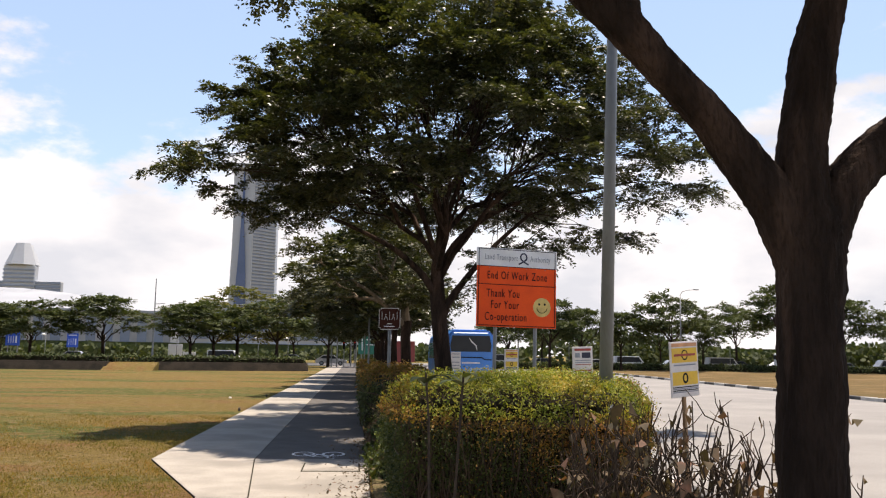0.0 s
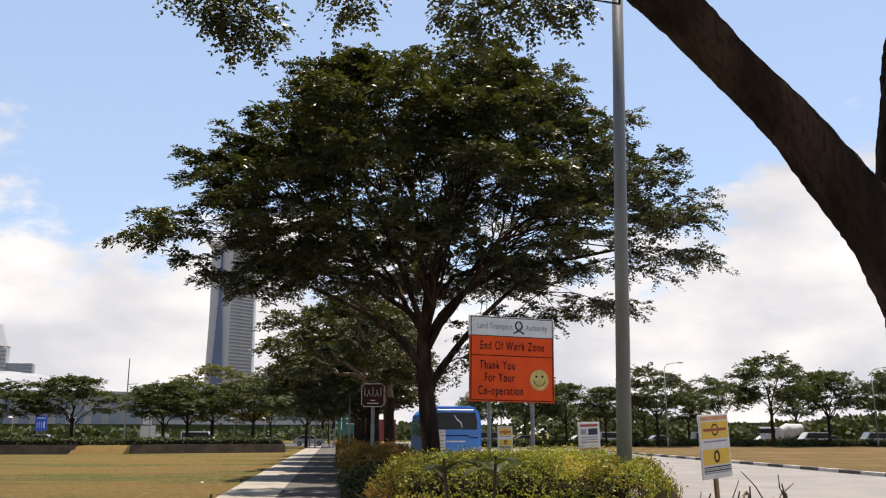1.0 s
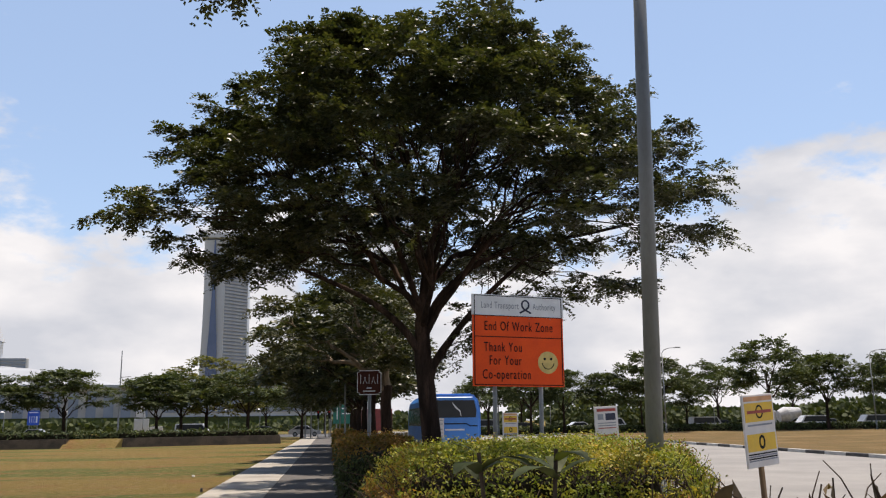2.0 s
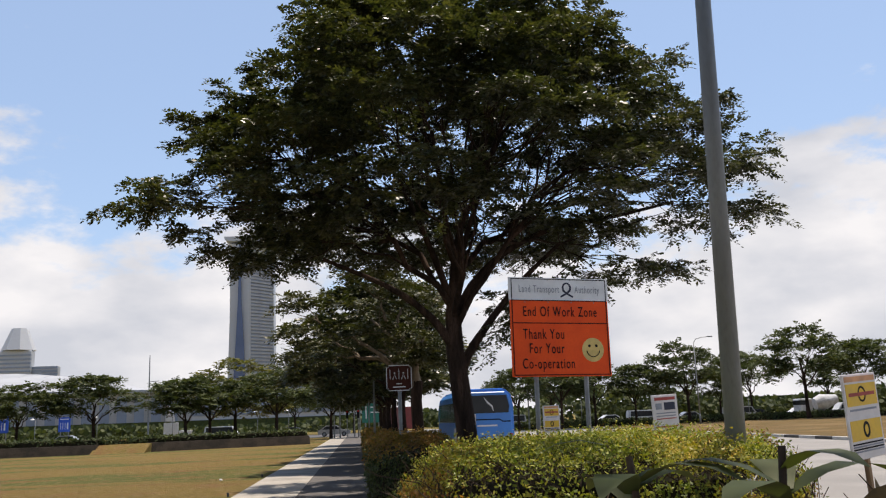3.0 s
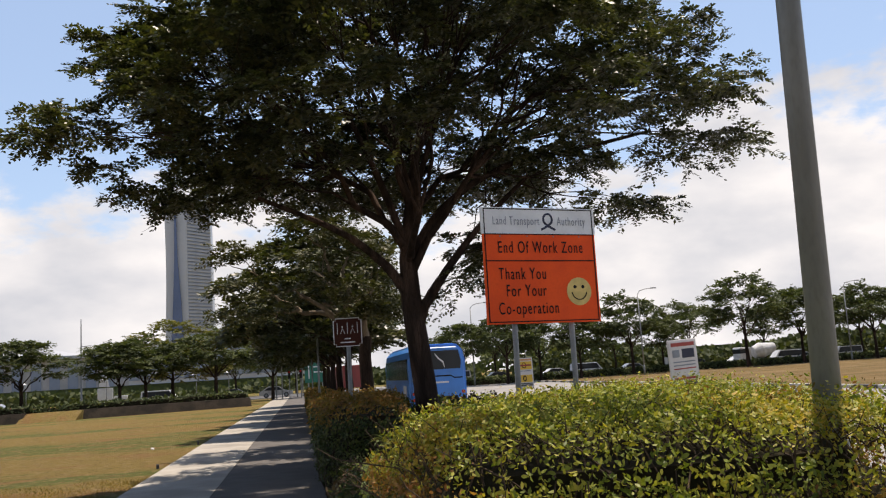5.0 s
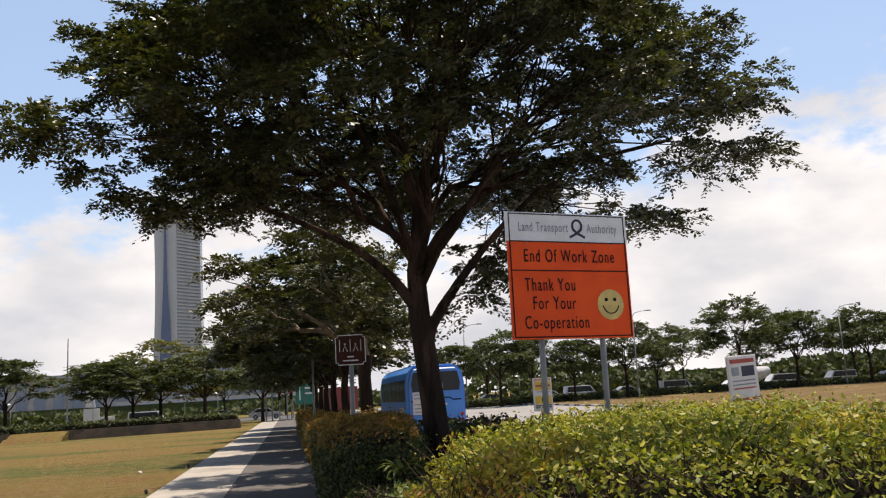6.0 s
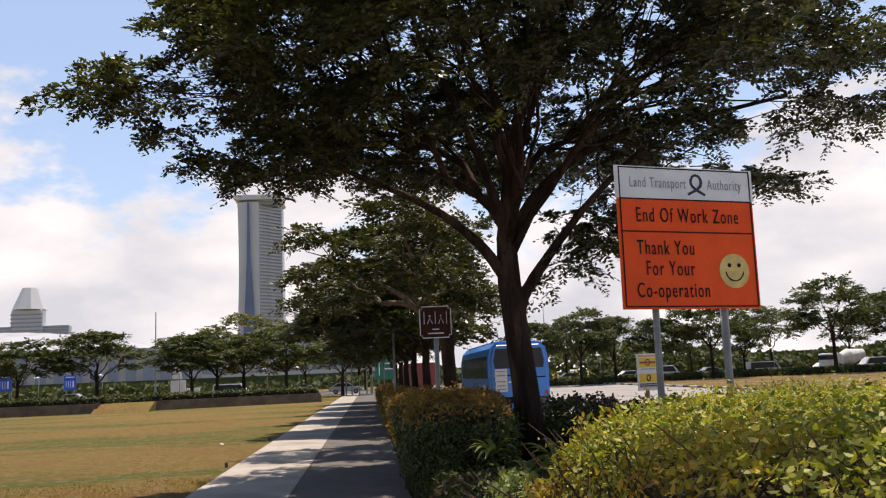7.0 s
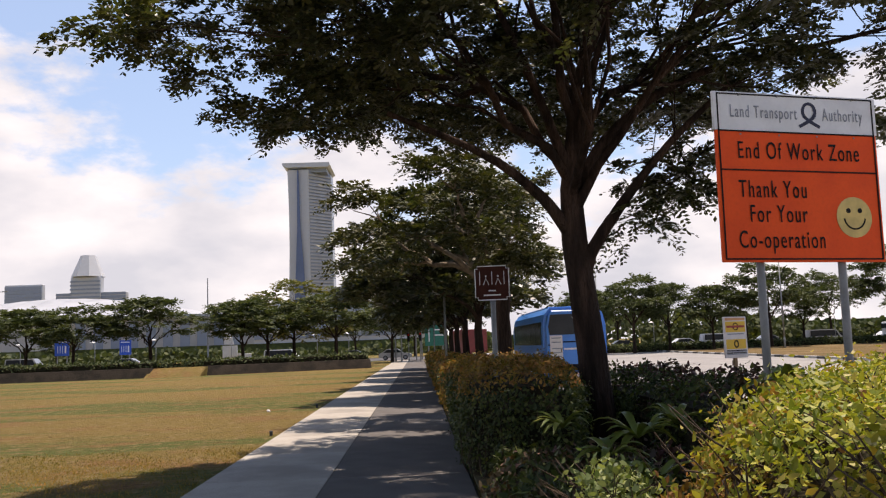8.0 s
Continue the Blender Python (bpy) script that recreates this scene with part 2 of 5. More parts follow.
M["car_dark"] = material("car_dark", (0.04, 0.045, 0.05), 0.3, None, 2, 30, 0.1, 0, spec=0.6)
M["light_red"] = material("lamp_red", (0.5, 0.02, 0.015), 0.25, None, 8, 40, 0.1, 0)
M["blue_sign"] = material("blue_sheet", (0.02, 0.11, 0.62), 0.5, None, 6, 30, 0.15, 0)
M["green_sign"] = material("green_sheet", (0.01, 0.16, 0.115), 0.5, None, 6, 30, 0.15, 0)
M["tower"] = material("tower_concrete", (0.46, 0.49, 0.53), 0.7, (0.43, 0.46, 0.50), 0.02, 0.4, 0.12, 0)
# glass lightened: distance haze is mixed into this base colour
M["tower_glass"] = material("tower_glass", (0.20, 0.25, 0.34), 0.3, (0.23, 0.28, 0.36), 0.03, 0.5, 0.2, 0, spec=0.6)
M["tower_blue"] = material("tower_blue_glass", (0.06, 0.10, 0.21), 0.25, (0.08, 0.12, 0.24), 0.03, 0.5, 0.2, 0, spec=0.5)
M["hall"] = material("hall_wall", (0.47, 0.47, 0.47), 0.7, (0.33, 0.34, 0.35), 0.05, 0.6, 0.2, 0)
M["roof_white"] = material("white_roof", (0.36, 0.38, 0.41), 0.6, (0.3, 0.32, 0.35), 0.08, 0.8, 0.1, 0)
M["blade"] = material("grass_blade", (0.245, 0.17, 0.06), 0.85, (0.15, 0.135, 0.04), 0.3, 12, 0.3, 0, island=0.4, through_light=0.5, third=(0.36, 0.22, 0.09), spec=0.1)
M["bank"] = material("stone_bank", (0.035, 0.03, 0.024), 0.95, (0.06, 0.048, 0.036), 1.2, 12, 0.5, 0.8, 8, spec=0.1, depth=0.05)
M["diffuser"] = material("lamp_diffuser", (0.72, 0.73, 0.74), 0.4, None, 6, 30, 0.1, 0)

# ---- mesh helpers ----


def mesh_np(name, verts, faces, mat, smooth=False):
    """A mesh from arrays: verts (n, 3), faces (m, k)."""
    verts, faces = np.asarray(verts, dtype=np.float32), np.asarray(faces, dtype=np.int32)
    me = bpy.data.meshes.new(name)
    me.vertices.add(len(verts))
    me.vertices.foreach_set("co", verts.ravel())
    k = faces.shape[1]
    me.loops.add(faces.size)
    me.loops.foreach_set("vertex_index", faces.ravel())
    me.polygons.add(len(faces))
    me.polygons.foreach_set("loop_start", np.arange(0, faces.size, k, dtype=np.int32))
    if smooth:
        me.polygons.foreach_set("use_smooth", np.ones(len(faces), dtype=bool))
    me.materials.append(mat)
    me.update(calc_edges=True)
    me.validate()
    return me


def part_np(name, verts, faces, mat, parent, smooth=False, label=""):
    ob = new(name, mesh_np(name, verts, faces, mat, smooth))
    ob.parent = parent
    return tagged(ob, label) if label else ob


def part(name, bm, mat, parent=None, label="", smooth=False):
    """Links a bmesh as one mesh object under a thing or a part."""
    me = bpy.data.meshes.new(name)
    if smooth:
        for f in bm.faces:
            f.smooth = True
    bm.to_mesh(me)
    bm.free()
    me.materials.append(mat)
    ob = new(name, me)
    ob.parent = parent
    return tagged(ob, label) if label else ob


def empty(name, m=None):
    ob = new(name)
    ob.empty_display_size = 0.2
    if m is not None:
        ob.matrix_basis = m
    return ob


def box(bm, x0, x1, y0, y1, z0, z1, bevel=0.0, m=None):
    made = bmesh.ops.create_cube(bm, size=1.0, matrix=Matrix.LocRotScale(((x0 + x1) / 2, (y0 + y1) / 2, (z0 + z1) / 2), None, (x1 - x0, y1 - y0, z1 - z0)))
    vs = made["verts"]
    if bevel:
        es = list({e for v in vs for e in v.link_edges})
        made = bmesh.ops.bevel(bm, geom=es, offset=bevel, segments=2, affect="EDGES", profile=0.5)
        vs = list({v for f in made["faces"] for v in f.verts} | {v for v in vs if v.is_valid})
    if m is not None:
        bmesh.ops.transform(bm, matrix=m, verts=[v for v in vs if v.is_valid])
    return bm


def boxed(*a, **k):
    return box(bmesh.new(), *a, **k)


def rod(bm, a, b, r0, r1=None, sides=12):
    a, b = Vector(a), Vector(b)
    q = (b - a).to_track_quat("Z", "Y").to_matrix().to_4x4()
    bmesh.ops.create_cone(bm, cap_ends=True, segments=sides, radius1=r0, radius2=r0 if r1 is None else r1, depth=(b - a).length, matrix=Matrix.Translation((a + b) / 2) @ q)
    return bm


def prism(outline, y0, y1):
    """A bmesh: an outline of (x, z) points drawn out along y."""
    bm = bmesh.new()
    a = [bm.verts.new((x, y0, z)) for x, z in outline]
    b = [bm.verts.new((x, y1, z)) for x, z in outline]
    bm.faces.new(a)
    bm.faces.new(b[::-1])
    for i in range(len(a)):
        j = (i + 1) % len(a)
        bm.faces.new((a[j], a[i], b[i], b[j]))
    bmesh.ops.recalc_face_normals(bm, faces=bm.faces)
    return bm


def slab(points, z0, z1):
    """A bmesh: a plan outline of (x, y) points between two heights."""
    bm = bmesh.new()
    a = [bm.verts.new((x, y, z0)) for x, y in points]
    b = [bm.verts.new((x, y, z1)) for x, y in points]
    bm.faces.new(a[::-1])
    bm.faces.new(b)
    for i in range(len(a)):
        j = (i + 1) % len(a)
        bm.faces.new((a[i], a[j], b[j], b[i]))
    bmesh.ops.recalc_face_normals(bm, faces=bm.faces)
    return bm


def tube(points, radii, sides=8, rough=0.0, rng=None):
    """Arrays of a tapering tube along points."""
    pts = np.asarray(points, float)
    n = len(pts)
    way = np.gradient(pts, axis=0)
    way /= np.linalg.norm(way, axis=1)[:, None] + 1e-9
    side = np.cross(way, (0.31, 0.17, 0.93) if abs(way[0][2]) < 0.8 else (0.93, 0.2, 0.1))
    side /= np.linalg.norm(side, axis=1)[:, None] + 1e-9
    up = np.cross(way, side)
    ang = np.linspace(0, 2 * np.pi, sides, endpoint=False)
    rad = np.asarray(radii, float)[:, None] * np.ones(sides)
    if rough and rng is not None:
        rad = rad * (1 + rough * rng.normal(size=rad.shape))
    v = pts[:, None, :] + rad[..., None] * (np.cos(ang)[None, :, None] * side[:, None, :] + np.sin(ang)[None, :, None] * up[:, None, :])
    i, j = np.meshgrid(np.arange(n - 1), np.arange(sides), indexing="ij")
    k = (j + 1) % sides
    f = np.stack([i * sides + j, i * sides + k, (i + 1) * sides + k, (i + 1) * sides + j], -1).reshape(-1, 4)
    return v.reshape(-1, 3), f


def furrowed(points, radii, rng, sides=64, rings=80, deep=0.055):
    """Arrays of a thick trunk or limb with upright bark ridges."""
    p = np.array(points, float)
    s = np.linspace(0, len(p) - 1, rings)
    q = np.stack([np.interp(s, range(len(p)), p[:, k]) for k in range(3)], 1)
    for _ in range(10):
        q[1:-1] = (q[:-2] + 2 * q[1:-1] + q[2:]) / 4
    rad = np.interp(s, range(len(p)), radii)
    for _ in range(6):
        rad[1:-1] = (rad[:-2] + 2 * rad[1:-1] + rad[2:]) / 4
    v, f = tube(q, rad, sides)
    v = v.reshape(rings, sides, 3)
    run = np.cumsum(np.r_[0, np.linalg.norm(np.diff(q, axis=0), axis=1)])[:, None]
    a = np.linspace(0, 2 * np.pi, sides, endpoint=False)[None]
    ph = rng.uniform(0, 6.28, 6)
    bend = 0.35 * np.sin(3.1 * run + ph[0] + a) + 0.22 * np.sin(7.3 * run + ph[1] + 2 * a) + 0.12 * np.sin(17 * run + ph[2] + 3 * a)
    ridge = 1 - np.abs(np.sin(7 * a + 4.0 * bend + ph[3])) * 1.1 - 0.5 * np.abs(np.sin(11 * a - 5 * bend + 9 * run + ph[4]))
    lump = 0.04 * np.sin(4.3 * run + 2 * a + ph[5]) + 0.025 * np.sin(9.1 * run + a)
    grow = 1 + deep * (ridge + 0.35 * rng.normal(size=ridge.shape)) + lump
    v = q[:, None] + (v - q[:, None]) * grow[..., None]
    return v.reshape(-1, 3), f


def joined(pieces):
    vs, fs, n = [], [], 0
    for v, f in pieces:
        vs.append(v)
        fs.append(f + n)
        n += len(v)
    return np.concatenate(vs), np.concatenate(fs)


def curve_pts(a, b, n, sag, rng, wander=0.04):
    """Points from a to b that rise first and bend over, with some wander."""
    a, b = np.asarray(a, float), np.asarray(b, float)
    t = np.linspace(0, 1, n)[:, None]
    p = a + (b - a) * t
    p[:, 2] += sag * np.linalg.norm(b - a) * np.sin(np.pi * t[:, 0])
    w = rng.normal(size=(n, 3)) * wander * np.linalg.norm(b - a)
    w[0] = w[-1] = 0
    return p + w


def unit(v):
    return v / (np.linalg.norm(v, axis=-1, keepdims=True) + 1e-9)


def fronds(at, way, length, pairs, leaf, rng, droop=0.35):
    """Arrays of feathered sprays: at (n, 3), way (n, 3); every leaflet a pointed four-cornered blade."""
    n = len(at)
    way = unit(way)
    side = unit(np.cross(way, np.array([0, 0, 1.0]) + 0.25 * rng.normal(size=(n, 3))))
    up = np.cross(side, way)
    ln = length * rng.uniform(0.65, 1.25, n)
    vs = []
    for p in range(pairs):
        t = (p + 0.6) / pairs
        root = at + way * (ln * t)[:, None] - np.array([0, 0, 1.0]) * (droop * ln * t * t)[:, None]
        for s in (-1, 1):
            size = leaf * rng.uniform(0.75, 1.25, n) * (1.0 - 0.35 * abs(2 * t - 0.9))
            out = unit(side * s + way * (0.45 + 0.5 * t) - up * 0.25 + 0.28 * rng.normal(size=(n, 3)))
            wide = unit(np.cross(out, up + 0.35 * rng.normal(size=(n, 3)))) * (size * 0.27)[:, None]
            mid = root + out * (size * 0.5)[:, None]
            vs.append(np.stack([root, mid + wide, root + out * size[:, None], mid - wide], 1))
    v = np.concatenate(vs).reshape(-1, 3)
    return v, np.arange(len(v)).reshape(-1, 4)


def blades(at, normal, size, rng, lean=0.7, aspect=0.5):
    """Arrays of single small leaves, each a kinked pointed oval."""
    n = len(at)
    nrm = unit(normal + lean * rng.normal(size=(n, 3)))
    out = unit(np.cross(nrm, rng.normal(size=(n, 3))))
    wide = np.cross(nrm, out)
    s = (size * rng.uniform(0.6, 1.4, n))[:, None]
    half = wide * s * aspect * 0.5
    one, two = at + out * s * 0.3 - nrm * s * 0.08, at + out * s * 0.68 - nrm * s * 0.03
    tip = at + out * s + nrm * s * 0.1
    v = np.stack([at, one + half, two + half * 0.8, tip, two - half * 0.8, one - half], 1).reshape(-1, 3)
    return v, np.arange(len(v)).reshape(-1, 6)


def profile_radius(z, table):
    return np.interp(z, [a for a, _ in table], [b for _, b in table])


def tree(label, seed, trunk_pts, trunk_r, table, limbs, clumps, per, frond, pairs, leaf, bark, leaves, offset=(0, 0), squash=1.0, shell=0.5, clump_r=0.85, low=0.0, name="tree", sides=(10, 7, 5), keep=None, extra=(), group="", spread=0.5, wood=None, boughs=()):
    """A broad tree: tapered trunk, limbs that fork twice, and a crown of feathered sprays gathered in flat clumps."""
    rng = np.random.default_rng(seed)
    thing = empty(name, Matrix.Translation(trunk_pts[0]))
    base = np.array(trunk_pts[0], float)
    tp = np.array(trunk_pts, float) - base
    fork = tp[-1]
    z0, z1 = table[0][0], table[-1][0]
    cl = []
    while len(cl) < clumps:
        z = rng.uniform(z0, z1)
        top = profile_radius(z, table)
        a = rng.uniform(0, 2 * np.pi)
        r = top * (1 - shell + shell * np.sqrt(rng.uniform())) if rng.uniform() < 0.75 else top * np.sqrt(rng.uniform())
        r *= 1 + 0.13 * math.sin(3 * a + seed) + 0.09 * math.sin(5 * a + 2 * z + seed)
        p = np.array([offset[0] + r * math.cos(a), offset[1] + r * math.sin(a) * squash, z])
        inner = r / max(top, 0.1)
        if inner < 0.55 and z < z0 + low + (z1 - z0) * 0.3 * (1 - inner):
            continue
        if keep and not keep(p + (base[0], base[1], 0)):
            continue
        cl.append(p)
    cl += [np.array(e, float) for e in extra]
    cl = np.array(cl)
    ends = []
    for i in range(limbs):
        a = 2 * np.pi * (i + 0.35 * rng.uniform(-1, 1)) / limbs
        zz = z0 + (z1 - z0) * (0.22 if i % 3 else 0.55)
        rr = profile_radius(zz, table) * (0.5 if i % 3 else 0.22)
        ends.append((offset[0] + rr * math.cos(a), offset[1] + rr * math.sin(a) * squash, zz))
    ends = np.array(ends)
    v, f = tube(tp, trunk_r, sides[0] + 6, 0.025, rng)
    part_np("trunk", v, f, bark, thing, True)
    owner = np.argmin(np.linalg.norm((cl[:, None, :] - ends[None]) * (1, 1, 0.8), axis=2), axis=1)
    top_r = trunk_r[-1] if spread < 1 else trunk_r[-2]
    rank = np.argsort(np.argsort(-ends[:, 2]))
    for i in range(limbs):
        mine = cl[owner == i]
        u = len(tp) - 1 - spread * (rank[i] + 0.4 * rng.uniform()) / limbs
        start = np.array([np.interp(u, range(len(tp)), tp[:, q]) for q in range(3)])
        mid = curve_pts(start, ends[i], 7, 0.06, rng, 0.03)
        pieces = [tube(mid, np.linspace(top_r * 0.62, top_r * 0.22, 7), sides[1])]
        left = list(range(len(mine)))
        while left:
            seedling = mine[left[0]]
            near = sorted(left, key=lambda q: np.linalg.norm(mine[q] - seedling))[:5]
            left = [q for q in left if q not in near]
            mean = mine[near].mean(0)
            root = mid[rng.integers(2, 7)]
            node = root + (mean - root) * 0.62
            pieces.append(tube(curve_pts(root, node, 5, 0.05, rng, 0.04), np.linspace(top_r * 0.26, top_r * 0.12, 5), sides[2]))
            for q in near:
                pieces.append(tube(curve_pts(node, mine[q] - (0, 0, 0.1), 4, 0.04, rng, 0.05), np.linspace(top_r * 0.12, top_r * 0.03, 4), max(3, sides[2] - 1)))
        v, f = joined(pieces)
        part_np("limb", v, f, wood or bark, thing, True)
    for pts, r0, r1 in boughs:
        q = np.array(pts, float) - base
        u = np.linspace(0, len(q) - 1, 4 * len(q))
        line = np.stack([np.interp(u, range(len(q)), q[:, k]) for k in range(3)], 1)
        for _ in range(4):
            line[1:-1] = (line[:-2] + 2 * line[1:-1] + line[2:]) / 4
        v, f = tube(line, np.linspace(r0, r1, len(line)), sides[1] + 2, 0.04, rng)
        part_np("limb", v, f, wood or bark, thing, True)
    # every clump: twigs that spread and droop, fronds to both sides along each
    arms = 7
    n = len(cl) * arms
    own = np.repeat(np.arange(len(cl)), arms)
    ang = np.tile(np.linspace(0, 2 * np.pi, arms, endpoint=False), len(cl)) + rng.uniform(-0.5, 0.5, n)
    outward = unit((cl - np.array([offset[0], offset[1], z0 - 1.0])) * (1, 1, 0.5))[own]
    arm = unit(np.stack([np.cos(ang), np.sin(ang), rng.normal(0.06, 0.22, n)], 1) + 0.45 * outward)
    reach = clump_r * rng.uniform(0.7, 1.3, len(cl))[own] * rng.uniform(0.75, 1.15, n)
    k = max(2, per // arms)
    t = rng.uniform(0.12, 1.0, (n, k))
    at = cl[own][:, None] + arm[:, None] * (reach[:, None] * t)[..., None]
    at[..., 2] -= 0.3 * reach[:, None] * t * t
    at = at.reshape(-1, 3) + rng.normal(size=(n * k, 3)) * clump_r * 0.07
    arm_k = np.repeat(arm, k, axis=0)
    aside = unit(np.cross(arm_k, (0, 0, 1.0))) * rng.choice((-1.0, 1.0), (n * k, 1))
    way = arm_k * 0.8 + aside * rng.uniform(0.2, 1.0, (n * k, 1)) + rng.normal(size=(n * k, 3)) * (0.15, 0.15, 0.22)
    v, f = fronds(at, way, frond, pairs, leaf, rng)
    part_np("crown", v, f, leaves, thing)
    return tagged(thing, label, "tree", group)


def inside(px, py, poly):
    c = np.zeros(len(px), bool)
    for i in range(len(poly)):
        (ax, ay), (bx, by) = poly[i], poly[i - 1]
        hit = ((ay > py) != (by > py)) & (px < (bx - ax) * (py - ay) / (by - ay + 1e-12) + ax)
        c ^= hit
    return c


def edge_gap(px, py, poly):
    """Distance to the outline, and the way out of it."""
    best = np.full(len(px), 1e9)
    ox, oy = np.zeros(len(px)), np.zeros(len(px))
    for i in range(len(poly)):
        (ax, ay), (bx, by) = poly[i - 1], poly[i]
        lx, ly = bx - ax, by - ay
        t = np.clip(((px - ax) * lx + (py - ay) * ly) / (lx * lx + ly * ly), 0, 1)
        dx, dy = ax + t * lx - px, ay + t * ly - py
        d = np.hypot(dx, dy)
        m = d < best
        best[m], ox[m], oy[m] = d[m], (dx / (d + 1e-9))[m], (dy / (d + 1e-9))[m]
    return best, ox, oy


def shrub(name, label, category, seed, poly, height, leaf, density, mats, r=0.3, lumps=0.06, floor=0.0, twigs=0, lift=None, lean=0.55, aspect=0.55, bias=None, knots=0.0, stems=None):
    """A clipped hedge or loose shrub on a plan outline: solid near-black core, a shell of single leaves, stems."""
    rng = np.random.default_rng(seed)
    poly = [tuple(p) for p in poly]
    cx, cy = np.mean([p[0] for p in poly]), np.mean([p[1] for p in poly])
    thing = empty(name, Matrix.Translation((cx, cy, 0)))
    xs, ys = [p[0] for p in poly], [p[1] for p in poly]
    area = (max(xs) - min(xs)) * (max(ys) - min(ys))
    px, py = rng.uniform(min(xs), max(xs), int(area * density)), rng.uniform(min(ys), max(ys), int(area * density))
    ok = inside(px, py, poly)
    px, py = px[ok], py[ok]

    def level(x, y):
        h = height + (lift[0] * (x - cx) + lift[1] * (y - cy) if lift else 0)
        return h + lumps * (np.sin(2.1 * x + seed) * np.cos(1.7 * y) + 0.6 * np.sin(5.3 * x + 3.1 * y + seed) + 0.4 * np.sin(11 * y - 7 * x))

    d, ox, oy = edge_gap(px, py, poly)
    q = np.clip(d / r, 0, 1)
    z = level(px, py) - r + r * np.sqrt(np.clip(1 - (1 - q) ** 2, 0, 1))
    top = np.stack([px, py, z], 1)
    tn = np.stack([ox * (1 - q), oy * (1 - q), 0.35 + q], 1)
    side_p, side_n = [], []
    for i in range(len(poly)):
        (ax, ay), (bx, by) = poly[i - 1], poly[i]
        ln = math.hypot(bx - ax, by - ay)
        k = int(ln * (height - floor) * density)
        t = rng.uniform(size=k)
        x, y = ax + (bx - ax) * t, ay + (by - ay) * t
        nx, ny = (by - ay) / ln, -(bx - ax) / ln
        if inside(np.array([(ax + bx) / 2 + nx * 0.05]), np.array([(ay + by) / 2 + ny * 0.05]), poly)[0]:
            nx, ny = -nx, -ny
        zz = floor + (level(x, y) - r * 0.7 - floor) * rng.uniform(size=k) ** 0.8
        bulge = lumps * 1.3 * np.sin(3.3 * (x + y) + 2.7 * zz + seed) - 0.16 * np.clip(0.55 - zz / height, 0, 1)
        side_p.append(np.stack([x + nx * bulge, y + ny * bulge, zz], 1))
        side_n.append(np.tile((nx, ny, 0.35), (k, 1)))
    at = np.concatenate([top] + side_p)
    nrm = np.concatenate([tn] + side_n)
    at = at - unit(nrm) * rng.exponential(0.035, len(at))[:, None] + unit(nrm) * (rng.uniform(size=len(at)) ** 6 * 0.12)[:, None]
    knot = np.sin(31 * at[:, 0] + seed) * np.sin(27 * at[:, 1] + 1.3 * seed) + 0.8 * np.sin(17 * at[:, 0] - 21 * at[:, 1] + 13 * at[:, 2]) + 0.6 * np.sin(35 * at[:, 2] + 19 * at[:, 0])
    at = at + unit(nrm) * (knots * knot)[:, None]
    local = at - (cx, cy, 0)
    # patches of differently coloured growth; the height term paints shade on lower leaves
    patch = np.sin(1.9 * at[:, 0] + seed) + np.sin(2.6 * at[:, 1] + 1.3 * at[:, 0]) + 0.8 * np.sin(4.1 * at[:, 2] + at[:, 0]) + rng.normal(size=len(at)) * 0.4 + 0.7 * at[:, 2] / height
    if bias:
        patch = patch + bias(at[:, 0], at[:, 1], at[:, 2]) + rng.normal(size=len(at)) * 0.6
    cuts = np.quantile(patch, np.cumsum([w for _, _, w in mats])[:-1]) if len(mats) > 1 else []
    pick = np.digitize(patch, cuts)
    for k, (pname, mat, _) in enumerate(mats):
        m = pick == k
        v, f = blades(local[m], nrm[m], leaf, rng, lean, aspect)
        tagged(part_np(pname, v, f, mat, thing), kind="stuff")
    # solid near-black core filling the inside of the leaf shell
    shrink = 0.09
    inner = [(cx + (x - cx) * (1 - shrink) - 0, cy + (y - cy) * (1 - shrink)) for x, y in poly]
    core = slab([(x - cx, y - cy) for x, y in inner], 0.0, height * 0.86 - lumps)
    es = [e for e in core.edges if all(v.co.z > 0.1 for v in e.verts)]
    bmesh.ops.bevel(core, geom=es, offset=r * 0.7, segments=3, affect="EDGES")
    part("dark_core", core, M["core"], thing)
    if twigs:
        pieces = []
        for _ in range(twigs):
            i = int(rng.choice(stems)) if stems else rng.integers(len(poly))
            (ax, ay), (bx, by) = poly[i - 1], poly[i]
            t = rng.uniform()
            x, y = ax + (bx - ax) * t - cx, ay + (by - ay) * t - cy
            a = np.array([x * 0.95, y * 0.95, 0.0])
            b = np.array([x * 0.97 + rng.normal() * 0.12, y * 0.97 + rng.normal() * 0.12, height * rng.uniform(0.4, 0.88)])
            pieces.append(tube(curve_pts(a, b, 5, 0.0, rng, 0.05), np.linspace(0.011, 0.004, 5), 4))
        for q in rng.integers(0, len(top), twigs * 3):
            a = top[q] - (cx, cy, 0.22)
            b = a + rng.normal(size=3) * (0.16, 0.16, 0.03) + (0, 0, 0.24)
            pieces.append(tube(curve_pts(a, b, 4, 0.0, rng, 0.06), np.linspace(0.006, 0.002, 4), 4))
        v, f = joined(pieces)
        tagged(part_np("undergrowth", v, f, M["twig"], thing), kind="stuff")
    return tagged(thing, label, category)


